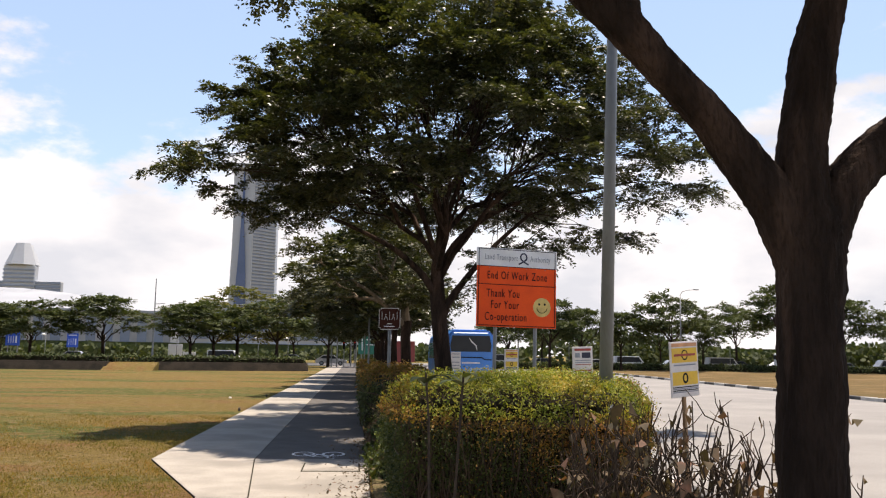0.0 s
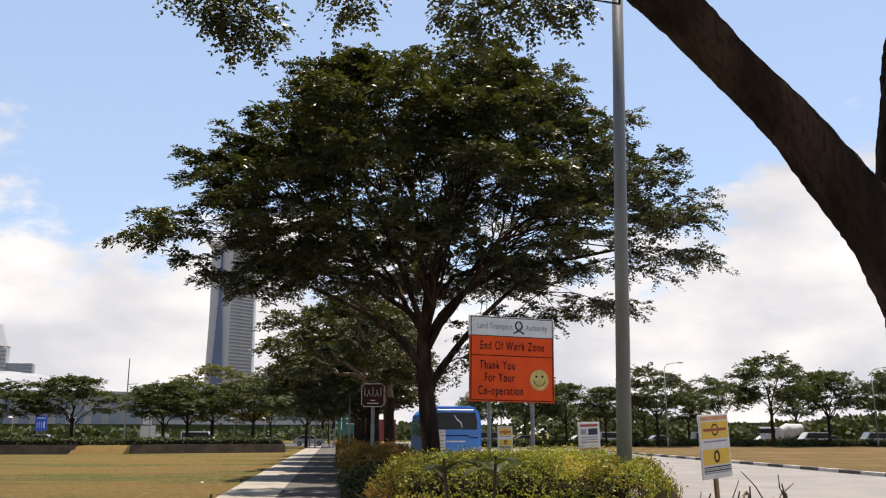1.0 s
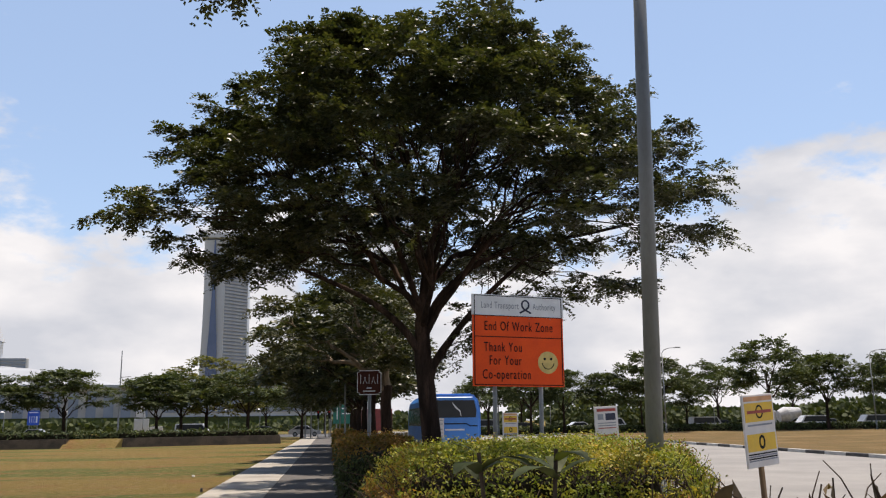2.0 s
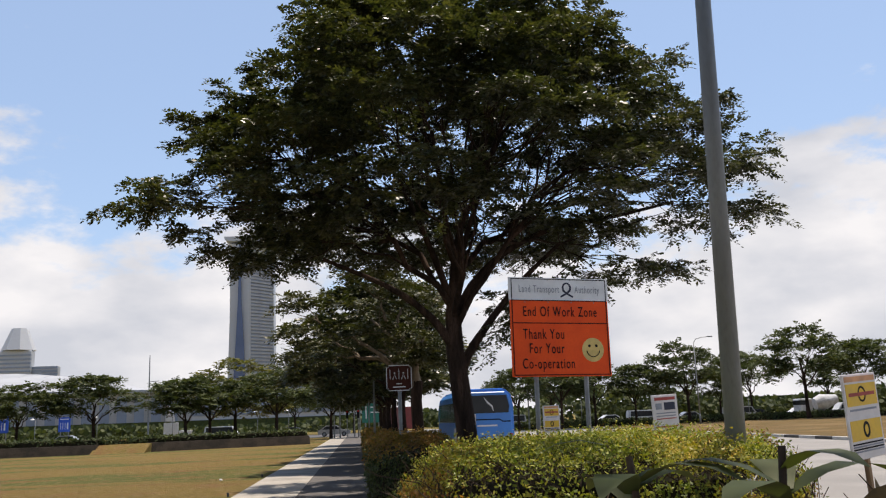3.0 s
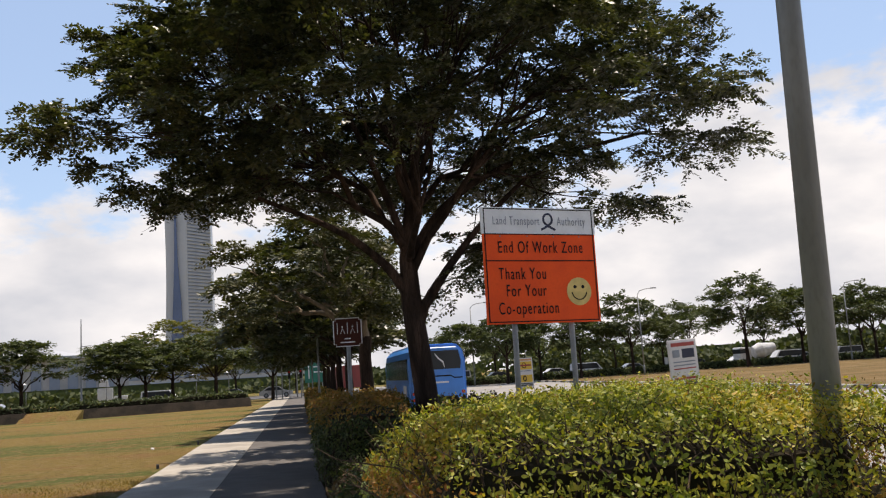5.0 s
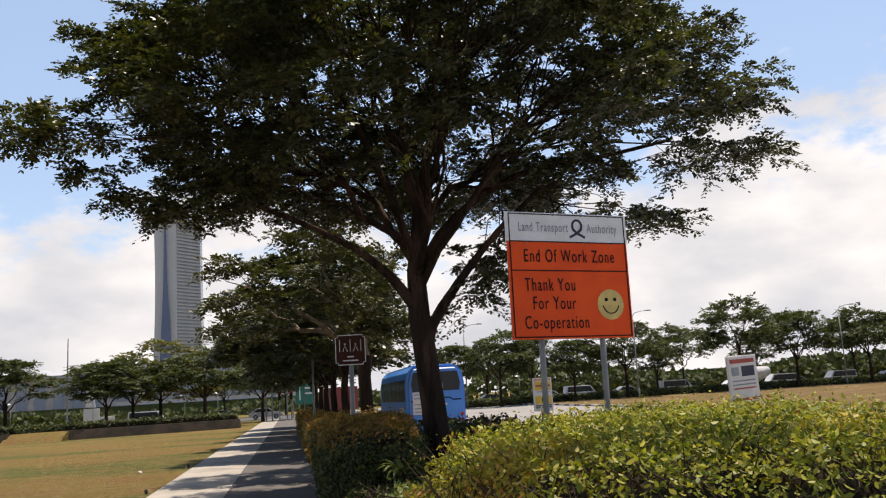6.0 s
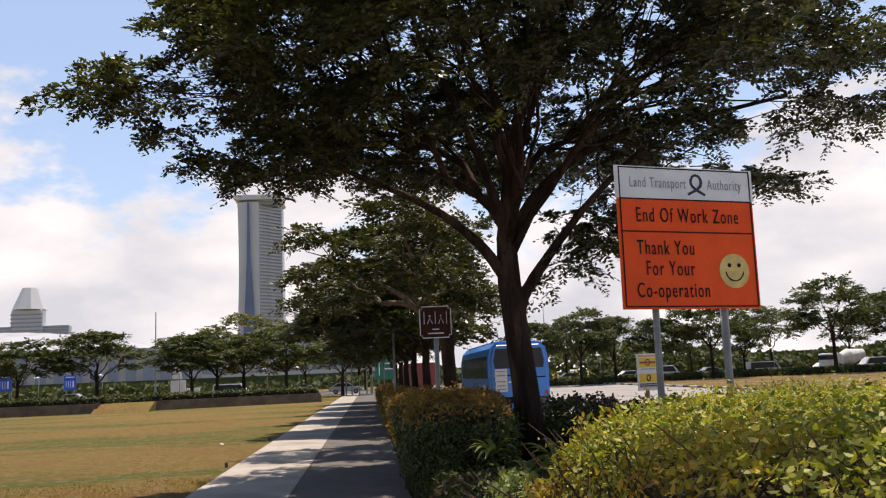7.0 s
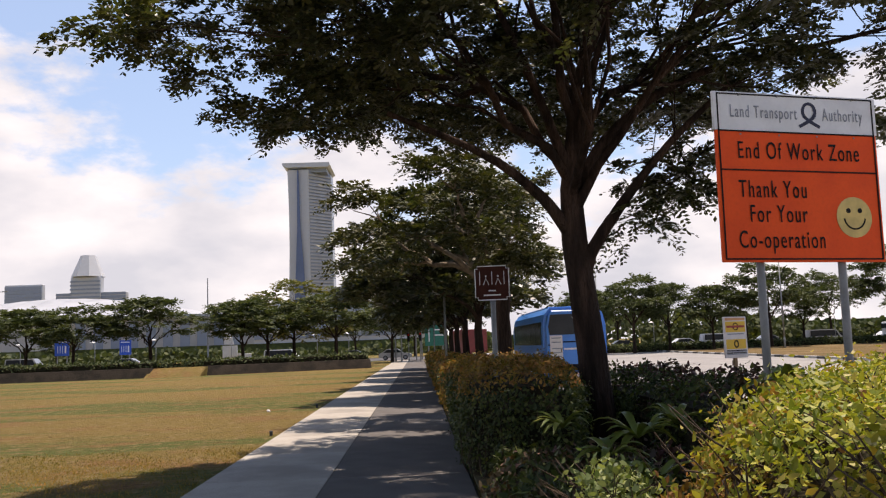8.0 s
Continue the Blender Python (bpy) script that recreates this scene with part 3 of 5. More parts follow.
# ---- ground ----
FAR = 2600
ground = tagged(part("ground", slab([(-FAR, -60), (FAR, -60), (FAR, FAR), (-FAR, FAR)], -0.6, -0.03), M["grass"]), "sunburnt patchy lawn reaching to the horizon", "ground", kind="structure")
verge = tagged(part("verge", slab([(1.25, -20), (5.2, -20), (5.2, 140), (1.25, 140)], -0.3, 0.0), M["verge"]), "bare planted strip between path and road", "verge", kind="structure")
KX0, KX1 = 5.4, 25.0


def kerb_far(y):
    return KX1 + 0.062 * (y - 40)


road = tagged(part("road", slab([(KX0, -40), (kerb_far(-40), -40), (kerb_far(170), 170), (KX0 + 2, 170)], -0.3, -0.012), M["road"]), "wide pale concrete road", "road", kind="structure")
far_road = tagged(part("far_road", slab([(-400, 122), (400, 122), (400, 150), (-400, 150)], -0.3, 0.02), M["asphalt"]), "asphalt road crossing behind the lawn", "road", kind="structure")
path = tagged(part("path", slab([(-2.45, 16.0), (-1.0, 12.0), (-1.6, -20), (1.22, -20), (1.22, 125), (-2.45, 125)], -0.25, -0.008), M["core"]), "two-lane concrete walking and cycling path", "path", kind="structure")


# ---- kerbs ----
def kerb_line(label, at, y0, y1, width=0.3):
    """Painted kerb stones, pale and black by turns, each a stone of its own."""
    line = tagged(empty("kerb"), label, "kerb", kind="structure")
    shapes = []
    for mat in (M["kerb_light"], M["kerb_dark"]):
        me = bpy.data.meshes.new("kerb_stone")
        bm = boxed(-width / 2, width / 2, 0.008, 0.992, -0.15, 0.15, bevel=0.02)
        bm.to_mesh(me)
        bm.free()
        me.materials.append(mat)
        shapes.append(me)
    y, k = y0, 0
    while y < y1:
        ob = new("kerb_stone", shapes[(k // 2) % 2])
        ob.parent = line
        ob.location = (at(y), y, 0.0)
        y, k = y + 1.0, k + 1
    return line


kerb_line("black and white painted kerb of the grass divider", kerb_far, 18, 130)
kerb_line("black and white painted kerb beside the planted strip", lambda y: KX0, 4, 70, 0.25)
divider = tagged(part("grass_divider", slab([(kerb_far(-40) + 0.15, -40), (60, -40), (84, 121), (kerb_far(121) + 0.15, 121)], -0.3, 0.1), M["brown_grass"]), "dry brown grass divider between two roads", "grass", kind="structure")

# ---- the near signs ----


def text_part(name, words, size, mat, parent, m, stretch=1.0, align="CENTER", bold=0.0):
    cu = bpy.data.curves.new(name, "FONT")
    cu.body, cu.size, cu.align_x, cu.align_y = words, size, align, "CENTER"
    cu.extrude, cu.offset = 0.0015, bold
    cu.space_character = 1.2
    cu.materials.append(mat)
    ob = new(name, cu)
    ob.parent = parent
    ob.matrix_basis = m @ Matrix.Diagonal((stretch, 1, 1, 1))
    return ob


def disc(r, thick, segments=40):
    bm = bmesh.new()
    bmesh.ops.create_cone(bm, cap_ends=True, segments=segments, radius1=r, radius2=r, depth=thick, matrix=pose(0, 0, 0, 90))
    return bm


def ribbon(points, width, thick=0.003):
    """A flat strip in the x-z plane along points (x, z)."""
    bm = bmesh.new()
    rows = []
    for i, (x, z) in enumerate(points):
        a, b = points[max(i - 1, 0)], points[min(i + 1, len(points) - 1)]
        dx, dz = b[0] - a[0], b[1] - a[1]
        n = math.hypot(dx, dz) or 1
        w = width(i / (len(points) - 1)) if callable(width) else width
        ox, oz = -dz / n * w / 2, dx / n * w / 2
        rows.append([bm.verts.new((x + s * ox, y, z + s * oz)) for y in (0, thick) for s in (1, -1)])
    for a, b in zip(rows, rows[1:]):
        for i, j in ((0, 1), (1, 3), (3, 2), (2, 0)):
            bm.faces.new((a[i], a[j], b[j], b[i]))
    bm.faces.new((rows[0][0], rows[0][2], rows[0][3], rows[0][1]))
    bm.faces.new((rows[-1][0], rows[-1][1], rows[-1][3], rows[-1][2]))
    bmesh.ops.recalc_face_normals(bm, faces=bm.faces)
    return bm


def work_sign():
    """The orange board on two steel posts; its face looks along -y before it is turned."""
    a, b = Vector((3.257, 17.28, 0)), Vector((4.915, 17.651, 0))
    turn = math.degrees(math.atan2(b.y - a.y, b.x - a.x))
    mid = (a + b) / 2
    w, z0, z1 = 1.70, 2.385, 3.94
    s = empty("road_sign", pose(mid.x, mid.y, 0, 0, 0.6, turn))
    zs = z1 - 0.36
    box_part = part("board", boxed(-w / 2, w / 2, 0.0, 0.03, z0, zs, bevel=0.004), M["orange"], s, "glossy orange board face")
    part("header", boxed(-w / 2 - 0.012, w / 2 + 0.012, -0.004, 0.03, zs + 0.004, z1, bevel=0.004), M["white"], s, "white header strip")
    t = 0.013
    for nm, zz in (("line", zs - 0.002), ("line", zs - 0.36), ("line", z0 + 0.028), ("line", z1 - 0.02)):
        part(nm, boxed(-w / 2 + 0.025, w / 2 - 0.025, -0.0085, -0.003, zz - t / 2, zz + t / 2), M["black"], s)
    for x in (-w / 2 + 0.03, w / 2 - 0.03):
        part("line", boxed(x - t / 2, x + t / 2, -0.0085, -0.003, z0 + 0.03, z1 - 0.02), M["black"], s)
    face = lambda x, z, y=-0.007: pose(x, y, z, 90)
    text_part("lettering", "Land Transport", 0.165, M["grey_print"], s, face(-0.35, z1 - 0.185, -0.0085), 0.56)
    text_part("lettering", "Authority", 0.165, M["grey_print"], s, face(0.49, z1 - 0.185, -0.0085), 0.56)
    # emblem: a looped ribbon
    loop = [(0.13 + 0.065 * math.cos(radians(u)), z1 - 0.155 + 0.075 * math.sin(radians(u))) for u in range(-50, 231, 20)]
    for sgn in (1, -1):
        pts = [(0.13 + sgn * (x - 0.13), z) for x, z in loop[:9]]
        tail = [(0.13 + sgn * 0.055, z1 - 0.2), (0.13, z1 - 0.245), (0.13 - sgn * 0.11, z1 - 0.3)]
        ob = part("emblem", ribbon(tail[::-1] + pts, lambda u: 0.034 - 0.012 * abs(u - 0.3)), M["navy"], s)
        ob.location.y = -0.0085 - 0.002 * sgn
    text_part("lettering", "End Of Work Zone", 0.225, M["black"], s, face(0.0, zs - 0.185), 0.6, bold=0.0)
    for words, x, z in (("Thank You", -0.30, zs - 0.54), ("For Your", -0.26, zs - 0.765), ("Co-operation", -0.235, zs - 1.0)):
        text_part("lettering", words, 0.225, M["black"], s, face(x, z), 0.6, bold=0.0)
    smile = part("smiling_disc", disc(0.19, 0.004), M["smile"], s, "pale yellow smiling disc")
    smile.location = (0.54, -0.004, zs - 0.78)
    for x in (-0.062, 0.062):
        e = part("eye", disc(0.024, 0.004, 20), M["black"], smile)
        e.location = (x, -0.003, 0.062)
    mouth = [(0.115 * math.cos(radians(u)), 0.01 + 0.12 * math.sin(radians(u))) for u in range(190, 351, 10)]
    ob = part("mouth", ribbon(mouth, 0.014), M["black"], smile)
    ob.location = (0, -0.006, 0)
    for x in (-0.43, 0.43):
        part("post", rod(bmesh.new(), (x, 0.075, -0.1), (x, 0.075, z1 - 0.15), 0.037, sides=16), M["steel"], s, smooth=True)
        for zz in (z0 + 0.25, z1 - 0.5):
            part("bracket", boxed(x - 0.07, x + 0.07, 0.03, 0.13, zz - 0.02, zz + 0.02, bevel=0.006), M["steel"], s)
    for x in (-0.6, -0.2, 0.2, 0.6):
        for zz in (z1 - 0.028, zs - 0.03):
            r = part("rivet", disc(0.009, 0.006, 10), M["steel"], s)
            r.location = (x, -0.005, zz)
    return tagged(s, "orange work zone sign board with white header on two galvanised posts", "road sign")


work_sign()


def brown_sign():
    s = empty("path_sign", pose(1.87, 24.66, 0, 0, 0, -8))
    w, z0, z1 = 0.60, 2.49, 3.09
    me = boxed(-w / 2, w / 2, 0, 0.02, z0, z1)
    es = [e for e in me.edges if abs(e.verts[0].co.y - e.verts[1].co.y) > 0.01]
    bmesh.ops.bevel(me, geom=es, offset=0.05, segments=4, affect="EDGES")
    part("board", me, M["white"], s, "white rounded border plate")
    me = boxed(-w / 2 + 0.018, w / 2 - 0.018, -0.004, 0.002, z0 + 0.018, z1 - 0.018)
    es = [e for e in me.edges if abs(e.verts[0].co.y - e.verts[1].co.y) > 0.004]
    bmesh.ops.bevel(me, geom=es, offset=0.04, segments=4, affect="EDGES")
    part("face", me, M["brown"], s, "dark brown sign face")
    for x in (-0.21, 0.0, 0.21):
        part("stripe", boxed(x - 0.006, x + 0.006, -0.008, -0.003, z0 + 0.27, z1 - 0.1), M["white"], s)
    for x in (-0.105, 0.105):
        # plain symbol shapes
        part("symbol", ribbon([(x - 0.045, z0 + 0.27), (x, z0 + 0.38), (x + 0.05, z0 + 0.27)], 0.014), M["white"], s).location.y = -0.008
        part("symbol", boxed(x - 0.014, x + 0.014, -0.008, -0.003, z0 + 0.40, z0 + 0.43), M["white"], s)
    for x, zz, ww in ((0, 0.165, 0.13), (0, 0.09, 0.3)):
        part("text_bar", boxed(x - ww / 2, x + ww / 2, -0.008, -0.003, z0 + zz - 0.012, z0 + zz + 0.012), M["white"], s)
    part("post", rod(bmesh.new(), (0, 0.07, -0.1), (0, 0.07, z1 - 0.05), 0.045, sides=14), M["steel"], s, smooth=True)
    for zz in (z0 + 0.12, z1 - 0.12):
        part("bracket", boxed(-0.08, 0.08, 0.02, 0.12, zz - 0.02, zz + 0.02, bevel=0.005), M["steel"], s)
    return tagged(s, "brown shared path sign with white border on a grey post", "path sign")


brown_sign()


def poster_board(label, x, y, turn, lean, sheets, top=2.02, w=0.5, stake="wood"):
    """Paper notices on a thin sheet fixed to a stake; every sheet: (height, ground, kind)."""
    s = empty("notice_board", pose(x, y, 0, 0, lean, turn))
    total = sum(h for h, _, _ in sheets) + 0.02 * (len(sheets) - 1)
    part("backing", boxed(-w / 2, w / 2, 0.0, 0.012, top - total, top, bevel=0.003), M["paper"], s)
    z = top
    for h, colour, kind in sheets:
        part("sheet", boxed(-w / 2 + 0.008, w / 2 - 0.008, -0.004, 0.001, z - h + 0.01, z - 0.008), M["paper"], s)
        if kind == "no_entry":
            part("colour_field", boxed(-w / 2 + 0.03, w / 2 - 0.03, -0.007, -0.003, z - h * 0.78, z - h * 0.24), M[colour], s)
            part("title_bar", boxed(-w / 2 + 0.03, w / 2 - 0.03, -0.007, -0.003, z - h * 0.19, z - h * 0.06), M["peach"], s)
            ring = [(h * 0.17 * math.cos(radians(u)), h * 0.17 * math.sin(radians(u))) for u in range(0, 361, 15)]
            part("ring", ribbon(ring, h * 0.05), M["black"], s).location = (0, -0.009, z - h * 0.5)
            part("bar", boxed(-w * 0.38, w * 0.38, -0.0095, -0.0075, z - h * 0.5 - 0.014, z - h * 0.5 + 0.014), M["red_print"], s)
            part("text_bar", boxed(-w / 2 + 0.06, w / 2 - 0.06, -0.007, -0.003, z - h * 0.9, z - h * 0.85), M["grey_print"], s)
        elif kind == "face":
            part("colour_field", boxed(-w / 2 + 0.03, w / 2 - 0.03, -0.007, -0.003, z - h * 0.55, z - h * 0.06), M[colour], s)
            ring = [(h * 0.13 * math.cos(radians(u)), h * 0.16 * math.sin(radians(u))) for u in range(0, 361, 15)]
            part("ring", ribbon(ring, h * 0.075), M["black"], s).location = (0, -0.009, z - h * 0.3)
            for k in range(4):
                zz = z - h * (0.62 + 0.06 * k)
                part("text_bar", boxed(-w / 2 + 0.03, w / 2 - 0.03, -0.007, -0.003, zz - 0.008, zz + 0.004), M["grey_print" if k % 2 else "black"], s)
        else:
            part("title_bar", boxed(-w / 2 + 0.04, w / 2 - 0.04, -0.007, -0.003, z - h * 0.2, z - h * 0.09), M["red_print"], s)
            part("picture", boxed(-0.02, w / 2 - 0.05, -0.007, -0.003, z - h * 0.55, z - h * 0.28), M["navy"], s)
            part("picture", boxed(-w / 2 + 0.05, -0.06, -0.007, -0.003, z - h * 0.52, z - h * 0.3), M["grey_print"], s)
            for k in range(3):
                zz = z - h * (0.66 + 0.1 * k)
                part("text_bar", boxed(-w / 2 + 0.05, w / 2 - 0.05, -0.007, -0.003, zz - 0.006, zz + 0.006), M["grey_print" if k < 2 else "red_print"], s)
        z -= h + 0.02
    part("stake", boxed(-0.022, 0.022, 0.012, 0.05, -0.1, top - 0.2, bevel=0.004), M[stake], s)
    return tagged(s, label, "notice")


poster_board("yellow and white warning notices on a leaning wooden stake", 4.97, 10.7, 33, -3, [(0.32, "yellow", "no_entry"), (0.32, "yellow", "face")], 2.04, 0.55)
poster_board("white printed notice on a stake beside the hedge", 4.75, 14.65, 24, -2, [(0.34, "paper", "news"), (0.2, "red_print", "news")], 2.0, 0.42)
poster_board("yellow and white warning notices on a post by the road", 4.59, 20.7, 26, 0, [(0.25, "yellow", "no_entry"), (0.25, "yellow", "face")], 1.98, 0.4)

# ---- street lamps ----


def lamp_post(x, y, lean):
    s = empty("street_lamp", pose(x, y, 0, 0, lean, 0))
    part("column", rod(bmesh.new(), (0, 0, -0.1), (0, 0, 9.6), 0.092, 0.058, 20), M["post"], s, smooth=True)
    part("base_sleeve", rod(bmesh.new(), (0, 0, 0), (0, 0, 1.25), 0.103, 0.1, 20), M["post"], s, smooth=True)
    part("service_door", boxed(-0.035, 0.035, -0.108, -0.09, 0.5, 1.0, bevel=0.006), M["post"], s)
    v, f = tube([(0, 0, 9.55), (0.3, 0, 9.95), (1.0, 0, 10.15), (1.8, 0, 10.2)], [0.05, 0.045, 0.04, 0.036], 10)
    part_np("arm", v, f, M["post"], s, True)
    part("lantern", boxed(1.7, 2.35, -0.14, 0.14, 10.15, 10.28, bevel=0.04), M["steel"], s)
    return tagged(s, "tall tapered grey steel street lamp column", "street lamp")


lamp_post(4.09, 11.35, 1.5)
for x, y in ((40.5, 104), (22, 113), (70, 108), (-52, 118)):
    lamp_post(x, y, 0.0)


def park_lamp(m, h=3.6, mesh_from=None):
    if mesh_from:
        return copy_thing(mesh_from, m)
    s = empty("path_lamp", m)
    part("pole", rod(bmesh.new(), (0, 0, -0.1), (0, 0, h), 0.05, 0.04, 10), M["post"], s, smooth=True)
    bm = bmesh.new()
    bmesh.ops.create_cone(bm, cap_ends=True, segments=20, radius1=0.34, radius2=0.12, depth=0.14, matrix=Matrix.Translation((-0.28, 0, h + 0.04)))
    part("shade", bm, M["diffuser"], s, "white dish shade")
    part("arm", rod(bmesh.new(), (0, 0, h - 0.05), (-0.3, 0, h), 0.025, sides=8), M["post"], s)
    return tagged(s, "grey path lamp with a white dish shade", "lamp", "path lamps")


first_lamp = park_lamp(pose(1.55, 41, 0))
for x, y in ((1.6, 66), (-8, 118), (-12, 119), (-22, 116), (-31, 116), (-39, 118), (-48, 118), (-58, 116), (30, 118), (52, 116)):
    park_lamp(pose(x, y, 0), mesh_from=first_lamp)

# ---- trees along the planted strip ----
MAIN = [(5.8, 4.4), (6.1, 5.2), (6.6, 5.7), (7.4, 5.7), (8.6, 5.2), (9.6, 4.3), (10.5, 3.2)]
tree("broad rain tree with dark feathery foliage in the planted strip", 7, [(3.33, 23.1, -0.05), (3.3, 23.1, 0.5), (3.22, 23.1, 1.6), (3.12, 23.1, 2.6), (3.05, 23.1, 3.3), (3.03, 23.1, 4.1), (3.12, 23.12, 4.9), (3.18, 23.1, 5.7)],
     [0.32, 0.25, 0.22, 0.21, 0.2, 0.17, 0.13, 0.09], MAIN, 9, 385, 77, 0.31, 5, 0.122, M["bark"], M["leaf"], offset=(-0.1, 0.0), squash=0.95, shell=0.55, clump_r=0.68, low=0.2, spread=2.8,
     boughs=[([(3.12, 23.1, 2.6), (3.3, 23.05, 3.15), (3.62, 23.0, 3.6), (4.0, 22.95, 4.1), (4.6, 22.9, 4.8), (5.5, 22.8, 5.6)], 0.12, 0.04), ([(3.03, 23.1, 3.3), (2.7, 23.0, 3.85), (2.1, 22.9, 4.4), (1.4, 22.8, 4.8), (0.2, 22.7, 5.3)], 0.11, 0.04),
             ([(3.05, 23.1, 4.0), (3.5, 23.0, 4.8), (4.3, 22.9, 5.5), (5.3, 22.8, 5.95), (6.7, 22.8, 6.15), (8.2, 22.8, 6.5)], 0.1, 0.03), ([(3.05, 23.1, 4.2), (2.7, 22.9, 5.2), (2.2, 22.7, 6.4), (1.5, 22.5, 7.8)], 0.09, 0.04), ([(3.1, 23.1, 4.4), (3.3, 22.9, 5.6), (3.8, 22.7, 7.0)], 0.09, 0.04)],
     extra=[(1.4, 0.5, 5.6), (2.0, -0.6, 6.0), (2.4, 0.6, 5.8), (1.7, 1.2, 6.4), (2.8, -1.0, 6.4), (1.0, -1.2, 6.2), (-0.6, 1.0, 5.9), (-1.2, -0.8, 6.0), (0.3, 1.4, 6.3), (0.7, 0.2, 3.75), (1.1, -0.3, 4.0), (1.6, 0.1, 4.15), (1.3, 0.5, 4.5), (2.0, 0.2, 4.55), (0.9, 0.6, 4.4), (2.5, -0.2, 4.75), (1.8, 0.8, 4.9), (-6.7, -1.9, 6.2), (-6.2, -1.6, 6.3), (-6.3, -1.0, 6.9), (6.7, 0.0, 6.4), (6.5, 0.2, 7.4), (6.7, 0.1, 7.8), (6.4, -0.3, 8.0), (6.1, 0.2, 8.6), (6.2, 0.0, 9.2), (5.0, 0.2, 10.2), (-5.0, 0.2, 9.4), (-4.4, -0.2, 9.7), (3.0, 0.0, 11.3), (2.4, 0.4, 10.9), (-2.2, 0.3, 10.9), (-1.2, 0.0, 10.8), (0.3, 0.2, 10.9), (-4.6, 0.2, 9.2), (-6.0, 0.1, 8.7), (4.6, 0.2, 9.3), (5.6, 0.1, 8.5), (-6.5, -0.8, 6.7), (-6.2, -0.7, 6.75), (-4.5, 0.3, 5.3), (-4.0, -0.3, 5.35), (-3.5, 0.3, 5.4), (-5.0, 0.2, 5.6), (-6.2, 0.6, 6.9), (-5.8, -0.6, 5.9), (-5.3, 0.5, 5.7), (6.7, 0.2, 6.5), (6.2, 0.4, 6.5), (6.3, -0.5, 7.4), (5.9, 0.3, 7.5), (4.9, 0.4, 5.15), (4.4, 0.2, 5.1), (3.8, -0.4, 5.2), (3.2, 0.4, 5.0), (-5.9, 0.2, 8.2), (-5.4, -0.3, 8.5), (3.4, 0.2, 10.2), (-3.1, 0.3, 10.3)])


# the near tree: thick forked trunk, its crown mostly overhead
def near_tree():
    x, y = 3.64, 5.4
    t = empty("tree", Matrix.Translation((x, y, 0)))
    rng = np.random.default_rng(21)

    def limb(name, pts, rad, sides=56):
        v, f = furrowed(pts, rad, rng, sides)
        part_np(name, v, f, M["bark"], t, True)

    limb("trunk", [(-0.02, 0, -0.1), (-0.02, 0, 0.4), (-0.015, 0, 1.05), (0.0, 0, 1.9), (0.015, 0.0, 2.4), (0.02, 0.0, 2.7), (0.02, 0.0, 2.95)], [0.25, 0.2, 0.188, 0.188, 0.2, 0.2, 0.08])
    limb("limb", [(-0.03, 0, 2.4), (-0.16, 0.0, 2.72), (-0.33, 0.0, 2.96), (-0.575, 0.0, 3.27), (-0.87, 0.0, 3.575), (-1.14, 0.0, 3.86), (-1.5, 0.03, 4.2), (-2.4, 0.15, 5.0), (-3.5, 0.3, 5.8)], [0.155, 0.15, 0.132, 0.117, 0.114, 0.12, 0.095, 0.07, 0.04])
    limb("limb", [(0.0, 0, 2.3), (-0.01, 0, 2.8), (-0.01, 0, 3.14), (0.04, 0.0, 3.42), (0.085, 0.0, 3.7), (0.185, 0.0, 4.07), (0.35, 0.1, 4.8), (0.5, 0.3, 5.9)], [0.18, 0.17, 0.138, 0.138, 0.138, 0.125, 0.095, 0.06])
    limb("limb", [(0.06, 0, 2.5), (0.2, 0, 2.84), (0.36, 0, 3.02), (0.55, 0.0, 3.18), (0.85, -0.05, 3.42), (1.5, -0.15, 4.1), (3.0, -0.3, 5.1)], [0.155, 0.15, 0.14, 0.132, 0.122, 0.09, 0.05])
    limb("limb", [(-1.12, 0.0, 3.86), (-1.13, 0.03, 4.15), (-1.25, 0.1, 4.6), (-1.4, 0.2, 5.3)], [0.12, 0.1, 0.08, 0.04], 40)
    tips = [(-3.4, 0.3, 5.7), (-1.3, 0.2, 5.2), (0.3, 0.3, 5.9), (3.1, -0.3, 5.1)]
    cl = []
    # unseen upper crown, guessed and thickened to hold skylight off the path
    for k in range(260):
        a, r = rng.uniform(0, 2 * np.pi), 5.6 * np.sqrt(rng.uniform())
        z = 5.6 + 2.4 * rng.uniform() - 0.04 * r * r
        px, py = -0.6 + r * math.cos(a), 0.2 + r * math.sin(a)
        # nothing hangs into the open view ahead
        if z < 3.35 + 0.64 * max(py + 3.4, 0):
            continue
        cl.append((px, py, z))
    hung = [(-4.55, 7.1, 7.45), (-4.2, 7.1, 7.25), (-3.95, 7.1, 7.1), (-2.65, 7.1, 7.65), (-1.25, 7.1, 7.6), (-0.75, 7.1, 7.4), (-0.2, 7.1, 7.65), (0.3, 7.1, 7.8)]
    cl += hung
    cl = np.array(cl)
    pieces = []
    for c in cl:
        s = tips[int(np.argmin([np.linalg.norm(np.array(q) - c) for q in tips]))]
        pieces.append(tube(curve_pts(s, c, 5, 0.03, rng, 0.05), np.linspace(0.035, 0.008, 5), 5))
    v, f = joined(pieces)
    part_np("branches", v, f, M["bark"], t, True)
    high = len(cl) - len(hung)
    own = np.repeat(np.arange(high), 40)
    d = rng.normal(size=(len(own), 3)) * (0.5, 0.5, 0.22)
    above = fronds(cl[own] + d, d + 0.3 * rng.normal(size=d.shape), 0.26, 5, 0.09, rng)
